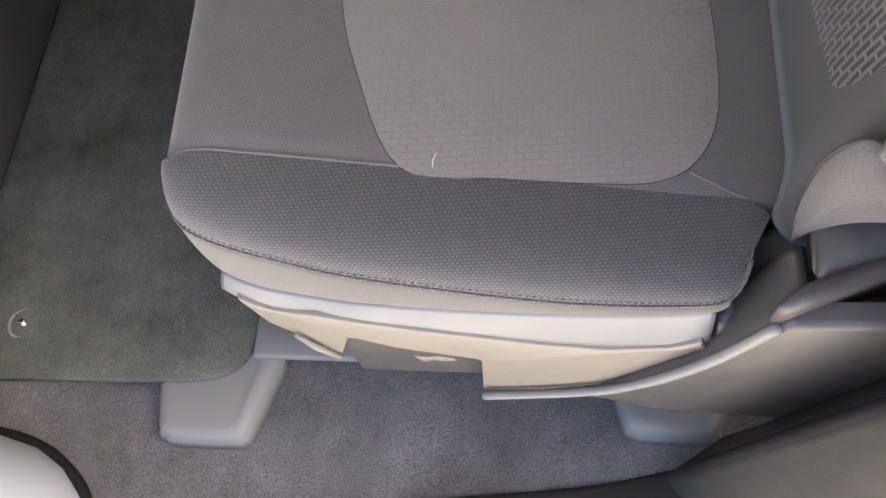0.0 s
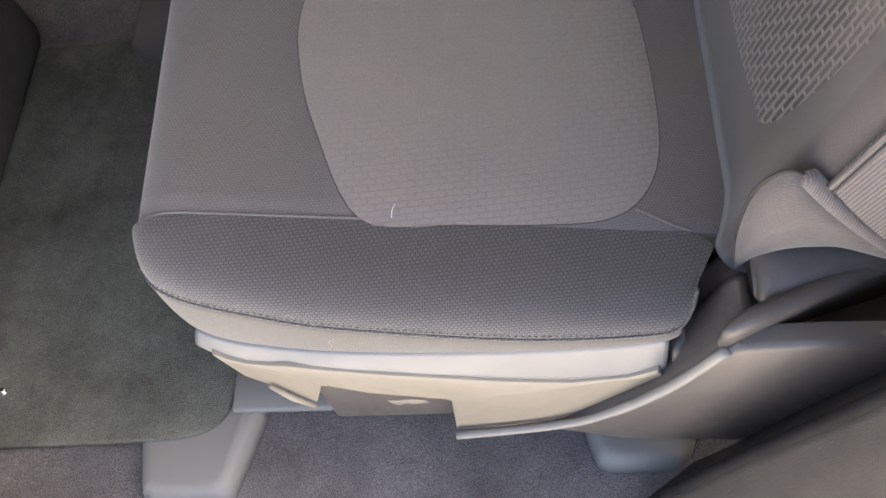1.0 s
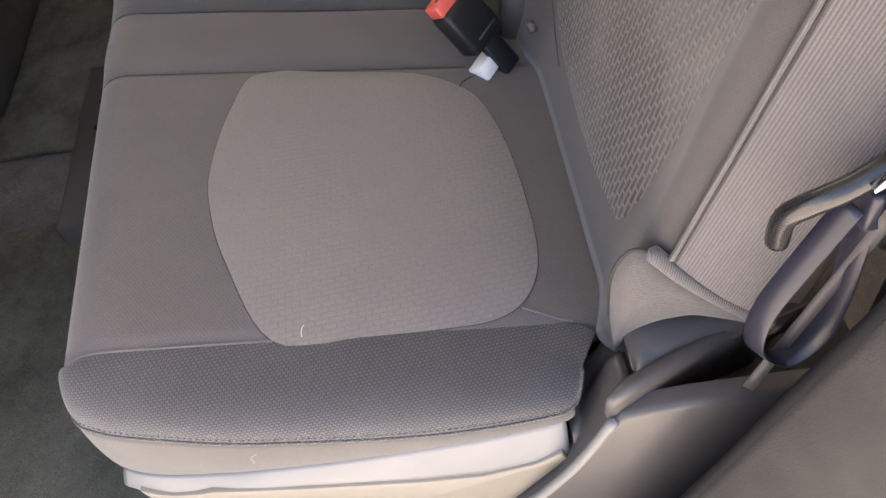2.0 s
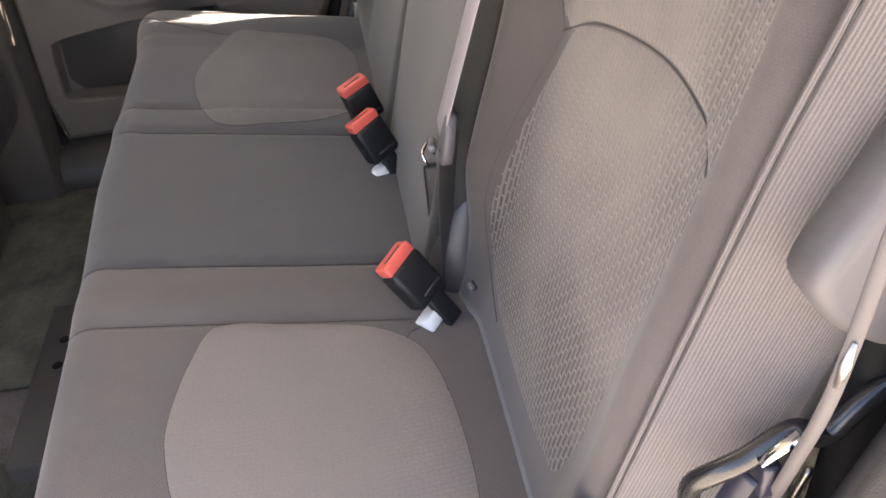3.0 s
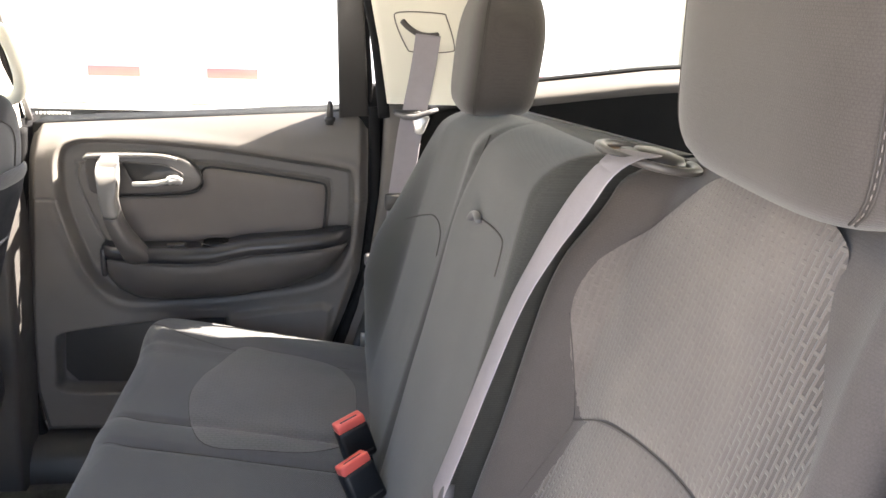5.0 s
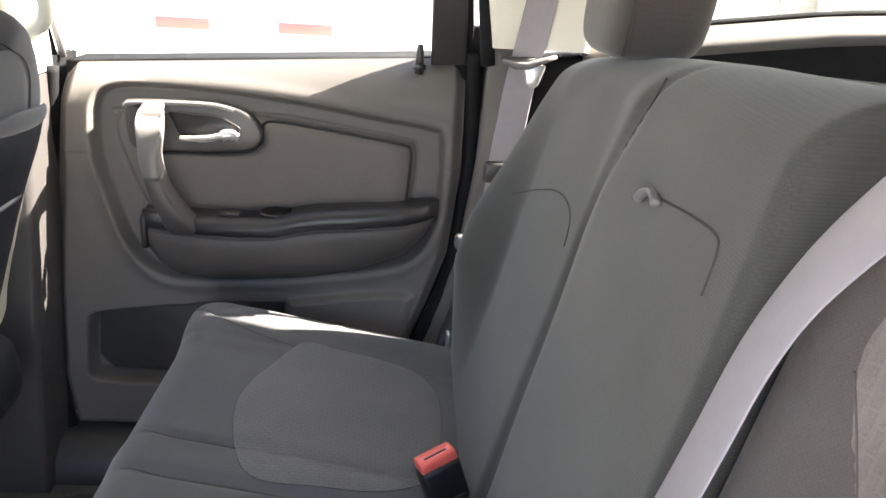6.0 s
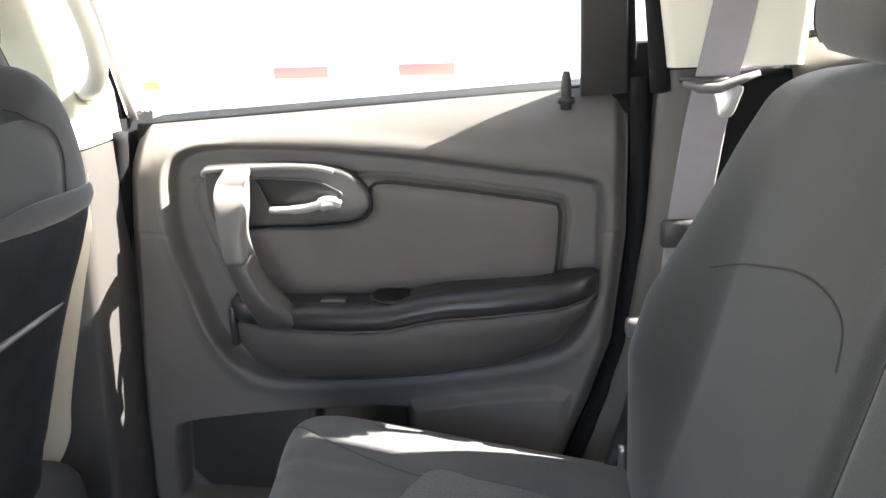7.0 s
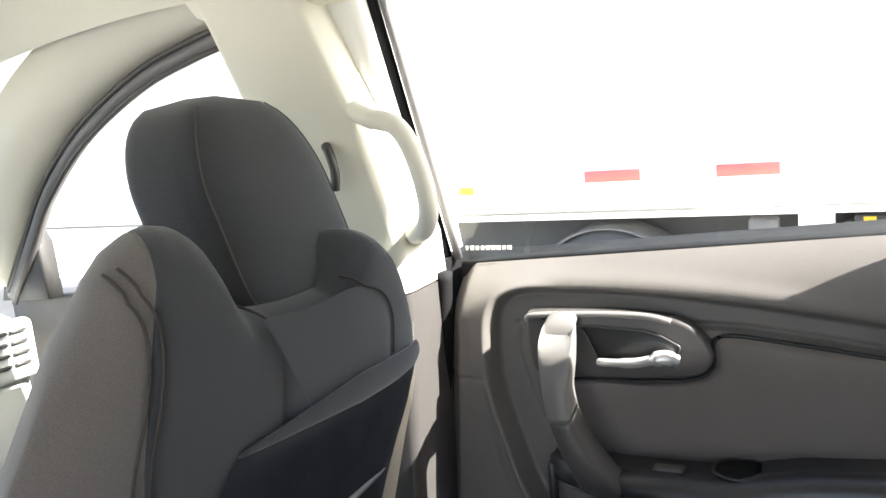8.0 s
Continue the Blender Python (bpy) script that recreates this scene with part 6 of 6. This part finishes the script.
twist = [Vector((-0.5, 0.85, -0.2)).lerp(Vector((0.75, 0.62, 0.0)), float(smooth(0.0, 0.45, k / (len(hang) - 1)))) for k in range(len(hang))]
part("webbing", ribbon(hang, twist, 0.017, 0.0016), M_WEB, web)

# ---- front door, A-pillar and dashboard beyond the front seat ----
fdoor = thing("door_2", (-0.8, 1.47, 0.1), "front passenger door with grey trim and bright window", "car door", kind="structure")
part("trim_panel", prism([(-1.10, 0.08), (-1.10, 0.70), (-0.46, 0.745), (-0.45, 0.30), (-0.48, 0.08)], onto_door(1.465), 0.06, 0.012, 3), M_DOOR, fdoor)
fp = part("window_pane", sheet(np.linspace(0, 1, 4), np.linspace(0, 1, 6), lambda u, v: (-1.08 + 0.63 * u + 0.42 * v * (1 - u), window_y(0.73 + 0.38 * v), 0.73 + 0.38 * v)), M_GLASS, fdoor, "clear window glass")
fp.visible_shadow = False
RAIL = [(-0.45, 1.425, 1.092), (-0.573, 1.425, 1.066), (-0.683, 1.427, 1.033), (-0.813, 1.43, 0.966), (-0.907, 1.43, 0.886), (-0.965, 1.435, 0.818), (-1.055, 1.445, 0.71)]
part("window_frame", tube(spline(RAIL, 6), 0.013, 10), M_PALE, fdoor, "pale grey window frame")
for dy, dz, r in ((-0.012, 0.010, 0.0045), (-0.004, -0.013, 0.005)):
    part("weatherstrip", tube([Vector(q) + Vector((0.0, dy, dz)) for q in spline(RAIL, 6)], r, 8), M_COVER, fdoor, "dark thin rubber strip")
part("mirror_sail", prism([(-1.085, 0.70), (-0.968, 0.705), (-0.972, 0.80), (-0.985, 0.822), (-1.05, 0.80)], onto_door(1.44), 0.03, 0.004), M_DARK, fdoor, "dark corner trim of the window")
railo = [Vector(q) for q in spline(RAIL, 6)]
tagged(part("trim_a_pillar", loft([[q + Vector((-0.01, 0.03, 0.03)), q + Vector((0.0, -0.005, 0.012)), q + Vector((-0.015, -0.045, 0.04)), q + Vector((-0.04, -0.08, 0.09)), q + Vector((-0.05, 0.03, 0.09))] for q in railo]), M_CREAM, None), "cream plastic windscreen pillar trim", "pillar trim", kind="structure")
tagged(part("trim_roof_rail", tube([(x, 1.372, 1.128) for x in np.linspace(-0.50, 1.72, 30)], 0.042, 10, 0.9), M_CREAM, None), "cream roof rail trim above the doors", "trim", kind="structure")
tagged(part("trim_roof_rail_near", tube([(x, 0.035, 1.150) for x in np.linspace(-1.25, 1.72, 30)], 0.03, 10, 0.9), M_CREAM, None), "cream roof rail trim above the open doorway", "trim", kind="structure")
dash = thing("dashboard", (-1.25, 0.70, 0.3), "pale plastic dashboard with an air vent, lightened for windscreen light", "dashboard")
# Pale plastic, raised further to paint windscreen light on the rear face.
M_DASH = plastic("lit_dashboard", (0.76, 0.78, 0.73), 0.55, 0.2)
part("body", rbox((0.46, 1.44, 0.70), (-1.24, 0.715, 0.345), 0.05, 4), M_DASH, dash)
vent = part("air_vent", rbox((0.03, 0.14, 0.10), (-1.008, 1.355, 0.632), 0.012, 3), M_DASH, dash, "pale air vent with dark slats")
for k in range(4):
    for m in range(3):
        part("slat", rbox((0.010, 0.030, 0.005), (-0.992, 1.318 + 0.036 * m, 0.612 + 0.018 * k), 0.0015, 1), M_DARK, vent)
visor = thing("sun_visor", (-0.95, 1.05, 1.05), "cream cloth sun visor folded to the ceiling", "sun visor")
part("panel", rbox((0.16, 0.40, 0.018), (-0.90, 1.08, 1.062), 0.008, 3, Euler((0, radians(-14), 0)).to_matrix().to_4x4()), M_CLIFF, visor)
wscreen = part("window_screen", sheet([0.12, 1.30], [0.68, 1.08], lambda u, v: (-1.62 + 1.0 * (v - 0.68), u, v)), M_GLASS, None)
wscreen.visible_shadow = False
tagged(wscreen, "clear windscreen glass", "window", kind="structure")


# ---- yard outside: white trailer, its running gear and a building ----
truck = thing("box_trailer", (-1.5, 5.6, -0.5), "white box trailer with red reflective strips parked alongside", "trailer")
M_TRUCK = plastic("white_trailer_panel", (0.82, 0.82, 0.81), 0.4, 0.02, 0.4, 0.02)
M_REDT = mat_base("red_reflector", (0.66, 0.16, 0.13), 0.35)[0]
M_FADE = mat_base("faded_print", (0.6, 0.6, 0.6), 0.5)[0]
M_YEL = mat_base("yellow_reflector", (0.85, 0.55, 0.03), 0.4)[0]
M_GREY = plastic("chassis_grey", (0.055, 0.055, 0.055), 0.6, 0.1)
part("box", rbox((15.0, 2.5, 2.75), (-5.66, 5.66, 1.735), 0.02, 2), M_TRUCK, truck)
for k in range(29):
    part("panel_rib", rbox((0.02, 0.006, 2.5), (-12.4 + 0.5 * k, 4.4075, 1.9), 0.002, 1), M_TRUCK, truck)
for x in (-11.4, -10.0, -3.39, -2.78, -2.17, -0.807, -0.205, 1.35, 1.64):
    part("red_reflector", rbox((0.262, 0.006, 0.052), (x, 4.405, 0.553), 0.001, 1), M_REDT, truck, "red reflective strip")
part("yellow_reflector", rbox((0.08, 0.006, 0.037), (-1.558, 4.405, 0.51), 0.001, 1), M_YEL, truck, "yellow reflective strip")
part("bottom_rail", rbox((15.0, 0.06, 0.05), (-5.66, 4.44, 0.375), 0.006, 1), M_TRUCK, truck)
# Deep dark sheet paints the shaded underside of the trailer.
part("side_skirt", rbox((4.9, 0.05, 0.62), (-0.66, 4.86, 0.045), 0.006, 1), M_GREY, truck, "dark sheet for the shaded chassis below the box")
for k in range(9):
    part("faded_mark", rbox((0.03, 0.004, 0.010 + 0.008 * (k % 3)), (-0.98 + 0.075 * k, 4.406, 0.715), 0.001, 1), M_FADE, truck)
for cx in (-0.885, 0.35):
    wheel = part("wheel", tube([(cx, 4.50, -0.10), (cx, 4.53, -0.10), (cx, 4.78, -0.10), (cx, 4.81, -0.10)], [0.36, 0.395, 0.395, 0.36], 40), M_GREY, truck, "dark rubber tyre")
    part("hub", tube([(cx, 4.485, -0.10), (cx, 4.53, -0.10)], [0.20, 0.24], 28), M_PALE, wheel)
    part("fender", ribbon([(cx + 0.42 * math.cos(a), 4.63, -0.13 + 0.42 * math.sin(a)) for a in np.linspace(0.5, 2.64, 24)], (0, 1, 0), 0.15, 0.012), M_PALE, truck, "pale curved mudguard")
part("light_box", rbox((0.13, 0.08, 0.08), (-0.16, 4.56, 0.275), 0.01, 2), M_PALE, truck)
part("light_box", rbox((0.15, 0.08, 0.09), (0.06, 4.56, 0.30), 0.01, 2), M_WHITE, truck)
bar = part("warning_bar", rbox((0.9, 0.03, 0.055), (0.66, 4.53, 0.29), 0.004, 1), M_GREY, truck, "striped orange and black warning bar")
for k in range(8):
    part("stripe", rbox((0.05, 0.004, 0.05), (0.27 + 0.11 * k, 4.513, 0.29), 0.001, 1), M_YEL, bar)

bld = thing("building", (6.0, 13.0, -0.5), "weathered concrete building with a stained bay, paled for glare", "building")
# Concrete colour is raised to paint glare on a wall the sun misses.
M_CONC = plastic("weathered_concrete", (0.58, 0.56, 0.49), 0.9, 0.4, 0.2, 0.5)
M_STAIN = plastic("stained_render", (0.34, 0.32, 0.28), 0.9, 0.4, 0.2, 0.6)
part("wall", rbox((14.0, 0.4, 7.0), (9.0, 12.0, 3.0), 0.03, 1), M_CONC, bld)
part("beam", rbox((14.0, 0.9, 0.55), (9.0, 11.4, 2.15), 0.03, 1), M_CONC, bld, "projecting concrete beam")
part("bay", rbox((3.2, 0.1, 1.9), (6.8, 11.76, 0.9), 0.03, 1), M_STAIN, bld, "stained grey bay in the wall")
for k in range(4):
    part("post", rbox((0.14, 0.14, 2.3), (4.2 + 1.5 * k, 11.5, 0.65), 0.01, 1), M_CONC, bld)


# loose white threads caught on the cloth
for pts in ([(0.221, 0.106, 0.349), (0.222, 0.111, 0.353), (0.2235, 0.117, 0.350)], [(0.172, 0.0195, 0.312), (0.174, 0.0185, 0.317), (0.173, 0.0190, 0.323), (0.179, 0.0195, 0.328)]):
    base = Vector(pts[0])
    fluff = thing("thread", base, "short loose white thread on the seat cloth", "thread")
    part("strand", tube(spline(pts, 6), 0.00026, 5), M_WHITE if base.z > 0.34 else M_LINT, fluff)
